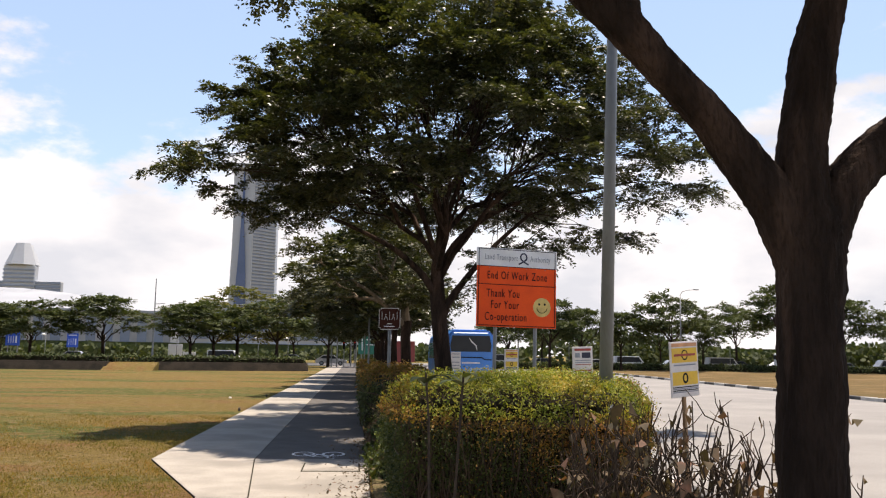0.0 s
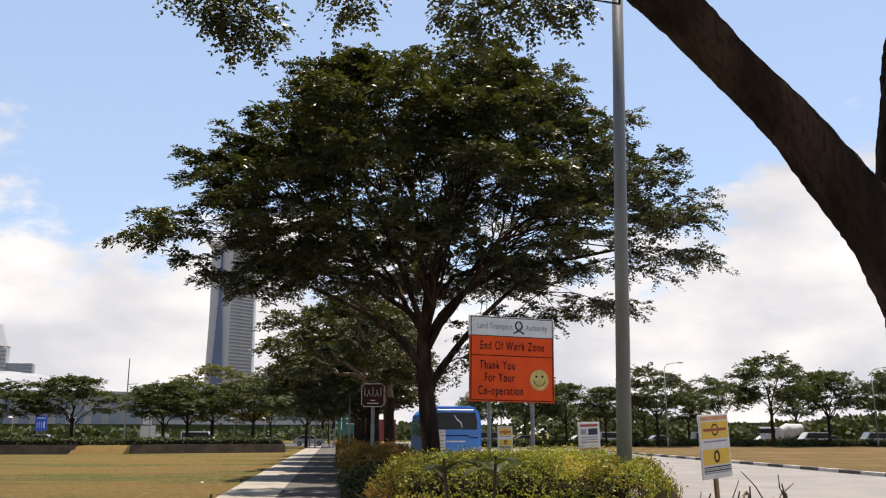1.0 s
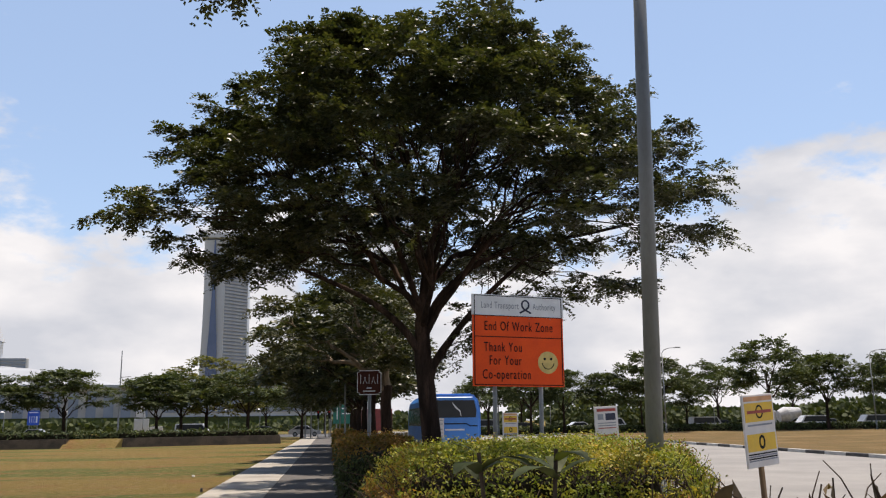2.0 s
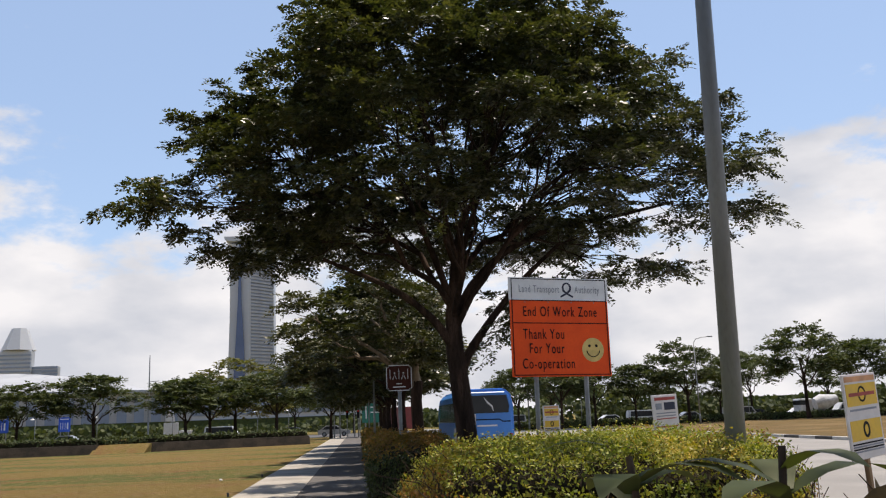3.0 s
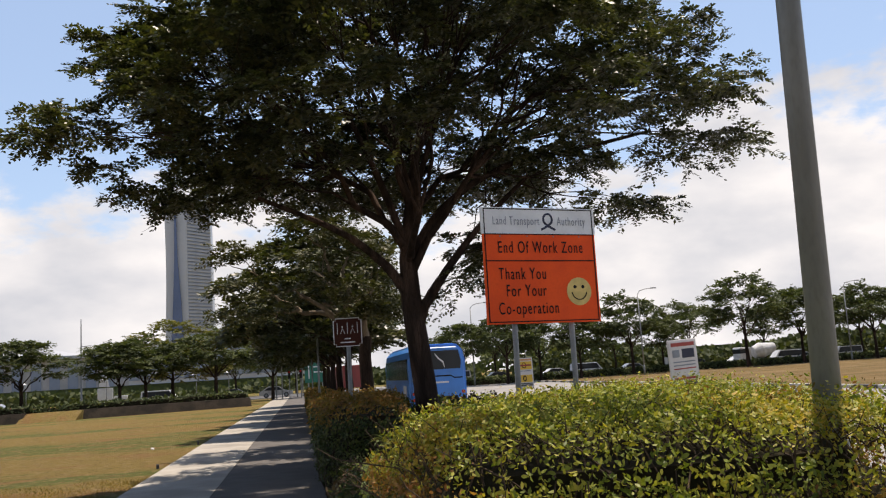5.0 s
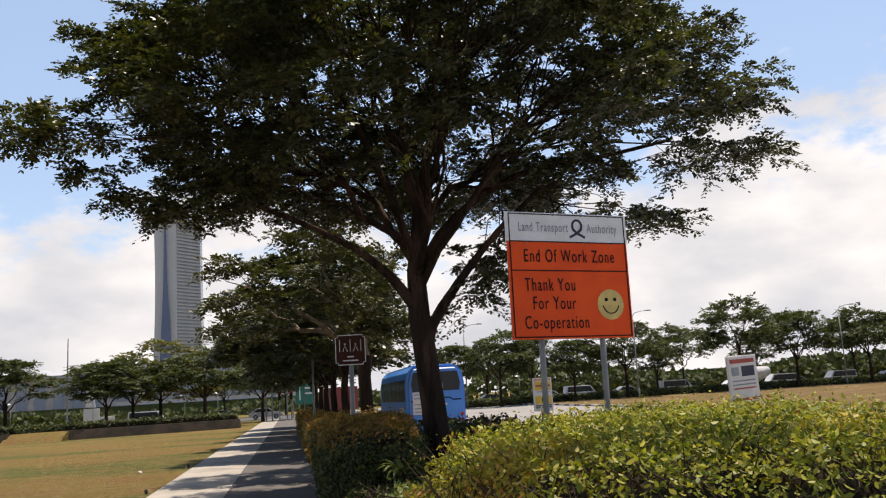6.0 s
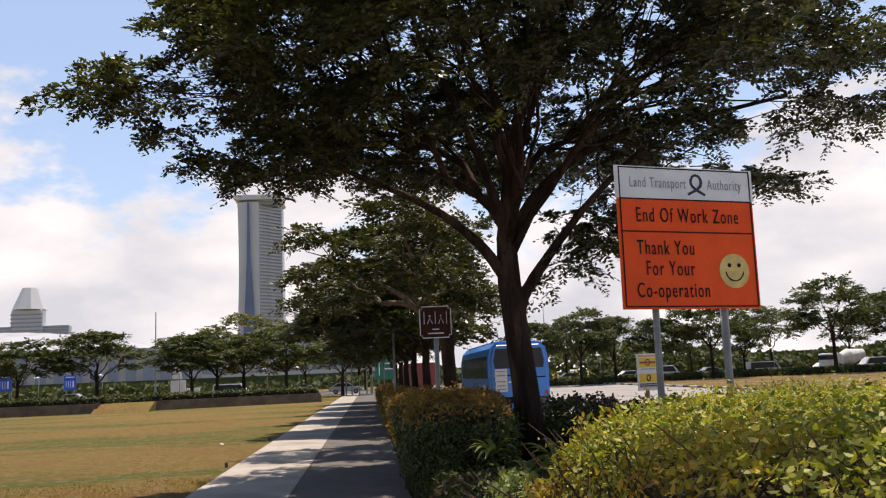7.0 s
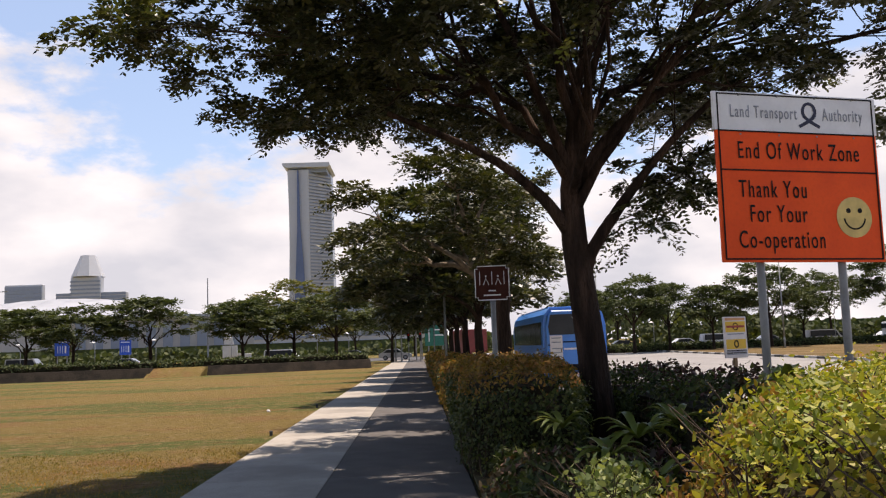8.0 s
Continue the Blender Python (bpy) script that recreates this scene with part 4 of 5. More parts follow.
    own = np.repeat(np.arange(high, len(cl)), 95)
    d = rng.normal(size=(len(own), 3)) * (0.16, 0.2, 0.13)
    below = fronds(cl[own] + d, d + 0.05 * rng.normal(size=d.shape), 0.26, 5, 0.1, rng, 0.6)
    v, f = joined([above, below])
    part_np("crown", v, f, M["leaf"], t)
    return tagged(t, "large street tree with a thick dark forked trunk", "tree")


near_tree()

ROW = [(3.6, 1.8), (4.0, 2.5), (4.8, 2.7), (5.6, 2.3), (6.3, 1.3)]
tree("thin street tree with pale bare twigs and sparse leaves", 11, [(2.75, 31.5, -0.05), (2.75, 31.5, 1.2), (2.7, 31.5, 2.4), (2.75, 31.5, 3.0)], [0.21, 0.19, 0.185, 0.18], ROW, 8, 46, 63, 0.36, 4, 0.15, M["bark"], M["leaf_b"], offset=(-1.1, 0.0), shell=0.6, clump_r=0.7, wood=M["bark_pale"])
ROW2 = [(3.3, 2.4), (3.8, 3.4), (4.8, 3.6), (6.0, 3.0), (7.2, 1.6)]
for k, y in enumerate((40.0, 48.5, 57.0, 65.5, 76.0)):
    tree("dense dark street tree in a row along the path", 30 + k, [(2.7, y, -0.05), (2.7, y, 1.2), (2.65, y, 2.2), (2.7, y, 2.8)], [0.2, 0.16, 0.14, 0.12], ROW2, 6, 90, 56, 0.42, 3, 0.27, M["bark"], M["leaf"], offset=(-0.9, 0.0), shell=0.6, clump_r=0.8, sides=(6, 5, 4), group="trees along the path")

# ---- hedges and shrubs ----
# the z term turns the low front leaves dark: shade put into leaf colour
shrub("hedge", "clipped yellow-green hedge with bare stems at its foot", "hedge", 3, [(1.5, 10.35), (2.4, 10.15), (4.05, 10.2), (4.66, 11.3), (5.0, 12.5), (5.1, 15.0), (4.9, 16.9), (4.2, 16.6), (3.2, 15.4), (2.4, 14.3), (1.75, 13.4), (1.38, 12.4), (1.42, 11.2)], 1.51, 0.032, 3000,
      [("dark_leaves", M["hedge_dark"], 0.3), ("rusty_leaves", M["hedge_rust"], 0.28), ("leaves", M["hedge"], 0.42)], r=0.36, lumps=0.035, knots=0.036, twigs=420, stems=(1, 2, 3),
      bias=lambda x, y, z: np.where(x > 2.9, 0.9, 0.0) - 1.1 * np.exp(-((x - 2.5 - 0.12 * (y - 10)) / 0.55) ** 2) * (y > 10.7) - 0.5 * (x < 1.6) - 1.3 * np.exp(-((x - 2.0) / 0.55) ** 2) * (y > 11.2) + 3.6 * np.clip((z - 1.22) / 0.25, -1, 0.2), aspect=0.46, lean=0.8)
# rusty leaves on top, dark ones below: sunlit top and shaded front painted in
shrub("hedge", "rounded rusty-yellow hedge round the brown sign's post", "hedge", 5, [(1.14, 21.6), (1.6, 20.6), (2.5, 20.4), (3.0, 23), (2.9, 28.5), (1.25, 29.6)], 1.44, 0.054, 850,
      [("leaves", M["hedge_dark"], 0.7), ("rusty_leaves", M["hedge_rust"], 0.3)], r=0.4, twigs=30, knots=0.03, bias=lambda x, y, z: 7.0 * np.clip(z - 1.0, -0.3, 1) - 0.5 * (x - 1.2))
shrub("hedge", "long low hedge under the row of trees", "hedge", 6, [(1.2, 33), (2.6, 33), (2.6, 78), (1.2, 78)], 1.25, 0.12, 120,
      [("leaves", M["hedge_dark"], 0.5), ("rusty_leaves", M["hedge_rust"], 0.5)], r=0.3)
shrub("shrub", "dark purple-leaved shrub row beside the road", "shrub", 8, [(3.6, 18.8), (5.1, 18.6), (5.2, 27), (3.7, 27.5)], 1.15, 0.075, 380,
      [("leaves", M["hedge_purple"], 0.6), ("dark_leaves", M["hedge_dark"], 0.4)], r=0.35, lumps=0.12, twigs=40, lean=1.0)
shrub("shrub", "low mixed shrubs filling the strip beside the path", "shrub", 9, [(1.3, 13.2), (2.1, 14.9), (3.1, 17), (3.6, 18.9), (2.6, 20.3), (1.4, 20.5)], 0.5, 0.075, 420,
      [("leaves", M["hedge_dark"], 0.65), ("dry_leaves", M["dry_leaf"], 0.2), ("purple_leaves", M["hedge_purple"], 0.15)], r=0.25, lumps=0.12, twigs=30, lean=1.0)

shrub("shrub", "small pale grey-green leafy shrub at the hedge's foot", "shrub", 12, [(1.42, 14.3), (1.66, 14.15), (1.88, 14.5), (1.86, 14.95), (1.6, 15.05), (1.4, 14.75)], 1.02, 0.04, 2400,
      [("dark_leaves", M["hedge_dark"], 0.35), ("leaves", M["sage"], 0.65)], r=0.22, lumps=0.07, twigs=20, lean=0.9, aspect=0.6)

# ---- far bank, hedge and trees behind the lawn ----
bank_line = [(-70, 78), (-27, 79), (-3.6, 87)]


def bank_piece(a, b, label):
    ang = math.degrees(math.atan2(b[1] - a[1], b[0] - a[0]))
    ln = math.hypot(b[0] - a[0], b[1] - a[1])
    s = empty("planter_bank", pose(a[0], a[1], 0, 0, 0, ang))
    rng = np.random.default_rng(int(abs(a[0]) * 7))
    me = prism([(-0.05, -0.2), (2.2, -0.2), (2.2, 0.78), (0.35, 0.74)], 0, 1)
    bmesh.ops.transform(me, matrix=Matrix(((0, 1, 0, 0), (1, 0, 0, 0), (0, 0, 1, 0), (0, 0, 0, 1))) @ Matrix.Diagonal((1, ln, 1, 1)), verts=me.verts)
    bmesh.ops.recalc_face_normals(me, faces=me.faces)
    part("slope", me, M["bank"], s)
    n = int(ln * 150)
    at = np.stack([rng.uniform(0, ln, n), rng.uniform(0.7, 1.9, n), 0.75 + 0.55 * rng.uniform(size=n) ** 0.5], 1)
    at[:, 2] += 0.05 * np.sin(at[:, 0] * 2.1)
    v, f = blades(at, np.tile((0, -0.4, 1.0), (n, 1)), 0.26, rng, 0.8)
    tagged(part_np("hedge_leaves", v, f, M["leaf_far"], s), kind="stuff")
    # solid near-black core block inside the hedge leaves
    part("dark_core", boxed(0.1, ln - 0.1, 0.85, 1.8, 0.7, 1.15, bevel=0.1), M["core"], s)
    return tagged(s, label, "planter")


bank_piece((-75, 78), (-21, 80.5), "dark stone bank topped by a clipped hedge")
bank_piece((-17, 82), (-3.6, 87), "dark stone bank topped by a clipped hedge")
shrub("hedge", "low clipped hedge along the far road", "hedge", 15, [(-21.5, 81.9), (-16.5, 83.4), (-16.5, 84.3), (-21.5, 82.9)], 1.25, 0.25, 60, [("leaves", M["leaf_far"], 1)], r=0.2, floor=0.6)
tagged(part("grass_slope", prism([(79.5, -0.1), (83.6, -0.1), (83.6, 0.72), (82.0, 0.7), (80.6, 0.3)], 16.8, 21.2), M["grass"]), "dry grass slope rising between two stone banks", "slope", kind="structure").rotation_euler = (0, 0, math.pi / 2)


def far_tree_kind(seed, table, leaves, trunk_h, bark):
    return tree("umbrella-shaped street tree behind the lawn", seed, [(0, 0, -0.05), (0.05, 0, trunk_h * 0.5), (0, 0.05, trunk_h)], [0.24, 0.17, 0.14], table, 6, 50, 28, 0.66, 3, 0.42, bark, leaves, shell=0.6, clump_r=1.15, sides=(5, 4, 3), name="tree")


kinds = [
    far_tree_kind(51, [(4.7, 3.2), (5.3, 4.6), (6.5, 4.3), (7.7, 3.2), (8.6, 1.6)], M["leaf_far"], 3.6, M["bark"]),
    far_tree_kind(52, [(5.1, 3.2), (5.8, 5.0), (7.0, 4.6), (8.2, 3.4), (9.2, 1.8)], M["leaf_far"], 3.9, M["bark"]),
    far_tree_kind(53, [(3.6, 2.6), (4.4, 4.0), (6.0, 4.4), (8.0, 3.6), (9.6, 1.6)], M["leaf_yellow"], 3.4, M["bark"]),
]
spots = [(-38.5, 98, 0, 0.9), (-33, 96, 1, 0.85), (-26.2, 98, 0, 1.0), (-16.4, 95, 0, 0.9), (-14.5, 98, 1, 0.9), (-13.0, 106, 2, 1.1), (-7.8, 99, 1, 1.0), (-46, 100, 1, 1.0), (-55, 103, 0, 1.0), (-63, 100, 1, 1.05), (-2.5, 112, 1, 0.9),
         (-70, 112, 0, 1.1), (-10, 157, 1, 1.0), (0, 158, 0, 1.0), (-60, 158, 0, 0.8)]
rng = np.random.default_rng(77)
# trees on the far side of the road, beyond the grass divider
spots += [(20.5, 112, 0, 0.85), (25.5, 110, 1, 0.95), (30.5, 113, 0, 0.9), (35.4, 112, 0, 0.85), (42.3, 112, 1, 1.08), (49.0, 118, 0, 0.8), (58.0, 112, 1, 1.25), (66.5, 113, 0, 1.12), (75.0, 110, 1, 1.05), (84, 112, 0, 1.1), (94, 109, 1, 1.0), (105, 110, 0, 1.1),
          (118, 108, 1, 1.0), (27, 165, 0, 0.95), (37, 168, 1, 1.1), (60, 166, 0, 1.0), (74, 163, 1, 1.3), (92, 168, 0, 1.2), (112, 166, 1, 1.35), (132, 168, 0, 1.3), (150, 164, 1, 1.2)]
used = set()
for x, y, k, s in spots:
    m = pose(x, y, 0, 0, 0, float(rng.uniform(0, 360)))
    if k not in used:
        used.add(k)
        ob = kinds[k]
        ob.matrix_basis = m
        ob.scale = (s * (1.08 if x < 20 else 1), s * (1.08 if x < 20 else 1), s * (0.84 if x < 20 else 1))
    else:
        ob = copy_thing(kinds[k], m)
        ob.scale = (s * (1.08 if x < 20 else 1), s * (1.08 if x < 20 else 1), s * (0.84 if x < 20 else 1))
    ob["group"] = "trees behind the lawn and road"

# ---- far signs, mast ----


def plate_sign(name, label, x, y, z0, z1, w, mat, bars, legs=1):
    s = empty(name, pose(x, y, 0))
    part("plate", boxed(-w / 2, w / 2, 0, 0.06, z0, z1, bevel=0.01), M[mat], s)
    for bx, bz, bw, bh in bars:
        part("text_bar", boxed(bx - bw / 2, bx + bw / 2, -0.02, -0.004, z0 + bz - bh / 2, z0 + bz + bh / 2), M["white"], s)
    for k in range(legs):
        lx = 0 if legs == 1 else (-w / 3 + 2 * w / 3 * k)
        part("post", rod(bmesh.new(), (lx, 0.15, -0.1), (lx, 0.15, z1 - 0.1), 0.07, sides=10), M["steel"], s)
    return tagged(s, label, "road sign")


lanes = [(-0.5, 0.8, 0.07, 0.9), (-0.2, 0.8, 0.07, 0.9), (0.1, 0.8, 0.07, 0.9), (0.45, 0.8, 0.2, 0.9), (0.0, 1.75, 1.2, 0.14)]
plate_sign("lane_sign", "blue lane direction sign with white marks", -40.45, 133.5, 2.0, 4.02, 1.6, "blue_sign", lanes, 2)
plate_sign("lane_sign", "blue lane direction sign with white marks", -44.2, 121, 2.1, 4.5, 1.8, "blue_sign", lanes, 2)
plate_sign("direction_sign", "green direction sign with white arrows", 2.2, 92, 1.7, 3.7, 2.0, "green_sign", [(0.3, 1.5, 0.9, 0.12), (0.3, 1.0, 0.9, 0.12), (-0.6, 1.0, 0.1, 1.2)], 2)
mast = empty("mast", pose(-29.05, 133.9, 0))
part("pole", rod(bmesh.new(), (0, 0, -0.1), (0, 0, 12.4), 0.14, 0.06, 10), M["steel"], mast)
part("crossarm", rod(bmesh.new(), (0, 0, 8.6), (1.4, 0, 8.7), 0.05, sides=8), M["steel"], mast)
tagged(mast, "tall thin steel mast with a short side arm", "mast")


def white_stall(x, y):
    s = empty("banner_stand", pose(x, y, 0))
    part("panel", boxed(-0.9, 0.9, 0, 0.2, 0.2, 2.6, bevel=0.03), M["white"], s)
    part("panel", boxed(1.0, 2.6, 0, 0.2, 0.2, 1.6, bevel=0.03), M["white"], s)
    part("flag", prism([(-0.7, 2.8), (0.5, 2.7), (0.2, 4.4), (-0.7, 5.0)], 0.05, 0.09), M["white"], s)
    part("pole", rod(bmesh.new(), (-0.75, 0.07, 0), (-0.75, 0.07, 5.1), 0.04, sides=8), M["steel"], s)
    return tagged(s, "white banner panels and a flag by the far road", "banner")


white_stall(-22.6, 118)
for x, y in ((-1.4, 112), (-2.1, 112.5), (0.3, 118), (1.0, 121)):
    s = empty("pole", pose(x, y, 0))
    part("column", rod(bmesh.new(), (0, 0, -0.1), (0, 0, 6.8), 0.09, 0.07, 10), M["steel"], s)
    tagged(s, "plain grey steel pole at the far crossing", "pole", "poles at the crossing")


def traffic_light(x, y):
    s = empty("traffic_light", pose(x, y, 0))
    part("pole", rod(bmesh.new(), (0, 0, -0.1), (0, 0, 3.4), 0.06, sides=10), M["post"], s)
    head = part("head", boxed(-0.16, 0.16, -0.2, 0.0, 2.3, 3.3, bevel=0.03), M["black"], s)
    lens = part("lens", disc(0.11, 0.04, 16), M["light_red"], head)
    lens.location = (0, -0.21, 3.12)
    return tagged(s, "black traffic light on a grey pole", "traffic light")


traffic_light(0.8, 110)
traffic_light(-0.6, 116)

# ---- vehicles ----


def wheel(parent, x, y, r, w=0.22):
    t = part("wheel", rod(bmesh.new(), (x - w / 2, y, r), (x + w / 2, y, r), r, sides=20), M["tyre"], parent)
    part("rim", rod(bmesh.new(), (x - w / 2 - 0.012, y, r), (x + w / 2 + 0.012, y, r), r * 0.58, sides=16), M["steel"], t)


def coach(x, y, turn):
    """A blue coach, its rear at y = 0 and its nose towards +y."""
    s = empty("bus", pose(x, y, 0, 0, 0, turn))
    L, W, H = 10.5, 2.45, 3.02
    out = [(-W / 2, 0.35), (W / 2, 0.35), (W / 2, 2.3), (W / 2 - 0.1, 2.78), (W / 2 - 0.32, H), (-W / 2 + 0.32, H), (-W / 2 + 0.1, 2.78), (-W / 2, 2.3)]
    body = prism(out, 0, L)
    es = [e for e in body.edges if abs(e.verts[0].co.y - e.verts[1].co.y) < 0.01]
    bmesh.ops.bevel(body, geom=es, offset=0.14, segments=3, affect="EDGES")
    part("body", body, M["bus"], s, "glossy bright blue body")
    rw = prism([(-0.98, 1.98), (0.98, 1.98), (1.02, 2.3), (0.92, 2.76), (-0.92, 2.76), (-1.02, 2.3)], -0.012, 0.05)
    part("rear_window", rw, M["glass"], s, "dark rear window")
    part("swoosh", ribbon([(-0.1, 2.66), (0.05, 2.45), (0.25, 2.28), (0.3, 2.05)], lambda u: 0.02 + 0.05 * u * (1 - u) * 4), M["white"], s).location.y = -0.02
    part("trim", ribbon([(-1.05, 1.6), (-0.7, 1.6), (-0.55, 1.7), (0.55, 1.7), (0.7, 1.6), (1.05, 1.6)], 0.05), M["black"], s).location.y = -0.012
    part("text_bar", boxed(-0.45, 0.45, -0.014, -0.002, 1.4, 1.47), M["white"], s)
    part("engine_grille", boxed(-0.8, 0.8, -0.012, 0.02, 0.6, 0.85, bevel=0.01), M["black"], s)
    part("bumper", boxed(-1.2, 1.2, -0.08, 0.15, 0.32, 0.55, bevel=0.05), M["bus"], s)
    for sx in (-1, 1):
        for z in (0.75, 1.0):
            lens = part("tail_light", disc(0.075, 0.03, 16), M["light_red"], s)
            lens.location = (sx * 1.06, -0.01, z)
        for k in range(6):
            y0 = 0.55 + k * 1.55
            p = boxed(-0.02, 0.02, y0, y0 + 1.42, 1.6, 2.5, bevel=0.01)
            part("side_window", p, M["glass"], s).location.x = sx * (W / 2)
        wheel(s, sx * 1.08, 2.6, 0.48)
        wheel(s, sx * 1.08, 8.6, 0.48)
    part("roof_rail", boxed(-0.9, 0.9, 0.8, 9.5, 3.0, 3.08, bevel=0.03), M["bus"], s)
    part("plate", boxed(-0.25, 0.25, -0.1, -0.08, 0.38, 0.5), M["white"], s)
    part("side_notice", boxed(-W / 2 - 0.02, -W / 2 - 0.003, 1.0, 2.2, 0.75, 1.35), M["paper"], s)
    part("notice", boxed(-0.98, -0.5, -0.03, -0.016, 1.06, 1.96), M["paper"], s, "white paper notice")
    for z in (1.86, 1.7, 1.46, 1.3, 1.16):
        part("text_bar", boxed(-0.92, -0.56, -0.035, -0.029, z - 0.02, z + 0.02), M["grey_print"], s)
    return tagged(s, "bright blue coach parked by the kerb, rear towards the path", "bus")


coach(6.57, 43.0, 0)


def red_truck(x, y):
    s = empty("truck", pose(x, y, 0, 0, 0, 10))
    part("cargo_box", boxed(-1.2, 1.2, 0, 6, 0.9, 3.2, bevel=0.04), M["red"], s, "red cargo box")
    part("cab", boxed(-1.1, 1.1, 6.1, 7.8, 0.5, 2.4, bevel=0.15), M["red"], s)
    part("bumper", boxed(-1.15, 1.15, -0.1, 0.0, 0.5, 0.7, bevel=0.02), M["white"], s)
    for sx in (-0.95, 0.95):
        wheel(s, sx, 1.4, 0.45)
        wheel(s, sx, 6.8, 0.45)
    return tagged(s, "red box truck standing behind the coach", "truck")


red_truck(6.3, 97)


def car(m, paint, long=4.4, tall=1.45, van=False):
    s = empty("car", m)
    h = tall
    if van:
        out = [(-long / 2, 0.3), (long / 2, 0.3), (long / 2, 0.95), (long / 2 - 0.25, 1.1), (long / 2 - 0.9, h), (-long / 2 + 0.15, h), (-long / 2, 0.9)]
        win = [(-long / 2 + 0.25, 1.05), (long / 2 - 0.5, 1.05), (long / 2 - 0.95, h - 0.12), (-long / 2 + 0.3, h - 0.12)]
    else:
        out = [(-long / 2, 0.3), (long / 2, 0.3), (long / 2, 0.65), (long / 2 - 0.2, 0.78), (long / 2 - 1.15, 0.92), (long / 2 - 1.85, h), (-long / 2 + 1.1, h), (-long / 2 + 0.35, 0.95), (-long / 2, 0.85)]
        win = [(-long / 2 + 0.6, 0.95), (long / 2 - 1.3, 0.95), (long / 2 - 1.88, h - 0.09), (-long / 2 + 1.15, h - 0.09)]
    body = prism(out, -0.87, 0.87)
    bmesh.ops.bevel(body, geom=list(body.edges), offset=0.07, segments=2, affect="EDGES")
    part("body", body, M[paint], s)
    part("window", prism(win, -0.885, 0.885), M["glass"], s)
    for x in (-long * 0.3, long * 0.3):
        for y in (-0.8, 0.8):
            w = part("wheel", rod(bmesh.new(), (x, y - 0.1, 0.31), (x, y + 0.1, 0.31), 0.31, sides=18), M["tyre"], s)
            part("rim", rod(bmesh.new(), (x, y - 0.11, 0.31), (x, y + 0.11, 0.31), 0.19, sides=12), M["steel"], w)
    for y in (-0.62, 0.62):
        part("headlight", boxed(long / 2 - 0.08, long / 2 + 0.01, y - 0.16, y + 0.16, 0.58, 0.7, bevel=0.02), M["diffuser"], s)
        part("tail_light", boxed(-long / 2 - 0.01, -long / 2 + 0.08, y - 0.16, y + 0.16, 0.7, 0.85, bevel=0.02), M["light_red"], s)
    words = {"car_white": "white", "car_silver": "silver", "car_dark": "dark", "red": "red"}[paint]
    return tagged(s, words + (" van" if van else " saloon car") + " on the far road among the traffic", "van" if van else "car", "cars on the far road")


carset = [("car_white", False), ("car_silver", False), ("car_dark", False), ("car_white", True), ("car_silver", True)]
for k, x in enumerate((-70, -62, -51, -40, -17.5, -9, -2.5)):
    paint, van = carset[(k * 2) % 5] if x < -12 else ("car_dark" if k % 2 else "car_silver", False)
    car(pose(x, 126 + (k % 2) * 6, 0.02, 0, 0, 180 if k % 2 else 0), paint, 4.6 if van else 4.4, 1.9 if van else 1.45, van)
x = 16.0
for k in range(15):
    paint, van = carset[(k * 3 + 1) % 5]
    car(pose(x, 126 + (k * 2 % 3) * 3.5, 0.02, 0, 0, 180 if k % 2 else 0), paint, 4.7 if van else 4.4, 1.95 if van else 1.45, van)
    x += float(rng.uniform(4.9, 7.5))

shrub("hedge", "dark low hedge on the grass divider before the traffic", "hedge", 16, [(14, 116), (110, 112), (110, 113.4), (14, 117.4)], 0.9, 0.3, 60, [("leaves", M["leaf_far"], 1)], r=0.2)


def mixer_truck(x, y):
    s = empty("concrete_mixer", pose(x, y, 0, 0, 0, 180))
    bm = bmesh.new()
    bmesh.ops.create_cone(bm, cap_ends=True, segments=20, radius1=1.15, radius2=0.6, depth=2.2, matrix=Matrix.Translation((-1.6, 0, 2.3)) @ pose(0, 0, 0, 0, -78))
    bmesh.ops.create_cone(bm, cap_ends=True, segments=20, radius1=0.8, radius2=1.15, depth=1.2, matrix=Matrix.Translation((0.05, 0, 2.0)) @ pose(0, 0, 0, 0, -78))
    part("drum", bm, M["car_white"], s, "white mixing drum")
    part("chassis", boxed(-3.2, 3.2, -1.0, 1.0, 0.6, 0.95, bevel=0.04), M["car_dark"], s)
    part("cab", boxed(1.5, 3.3, -1.1, 1.1, 0.7, 2.7, bevel=0.15), M["car_white"], s)
    part("window", boxed(2.0, 3.32, -1.12, 1.12, 1.8, 2.45, bevel=0.05), M["glass"], s)
    for px in (-2.2, -1.0, 2.3):
        for py in (-0.95, 0.95):
            part("wheel", rod(bmesh.new(), (px, py - 0.15, 0.5), (px, py + 0.15, 0.5), 0.5, sides=18), M["tyre"], s)
    return tagged(s, "white concrete mixer truck on the far road", "truck")


mixer_truck(66, 124)

# ---- skyline ----


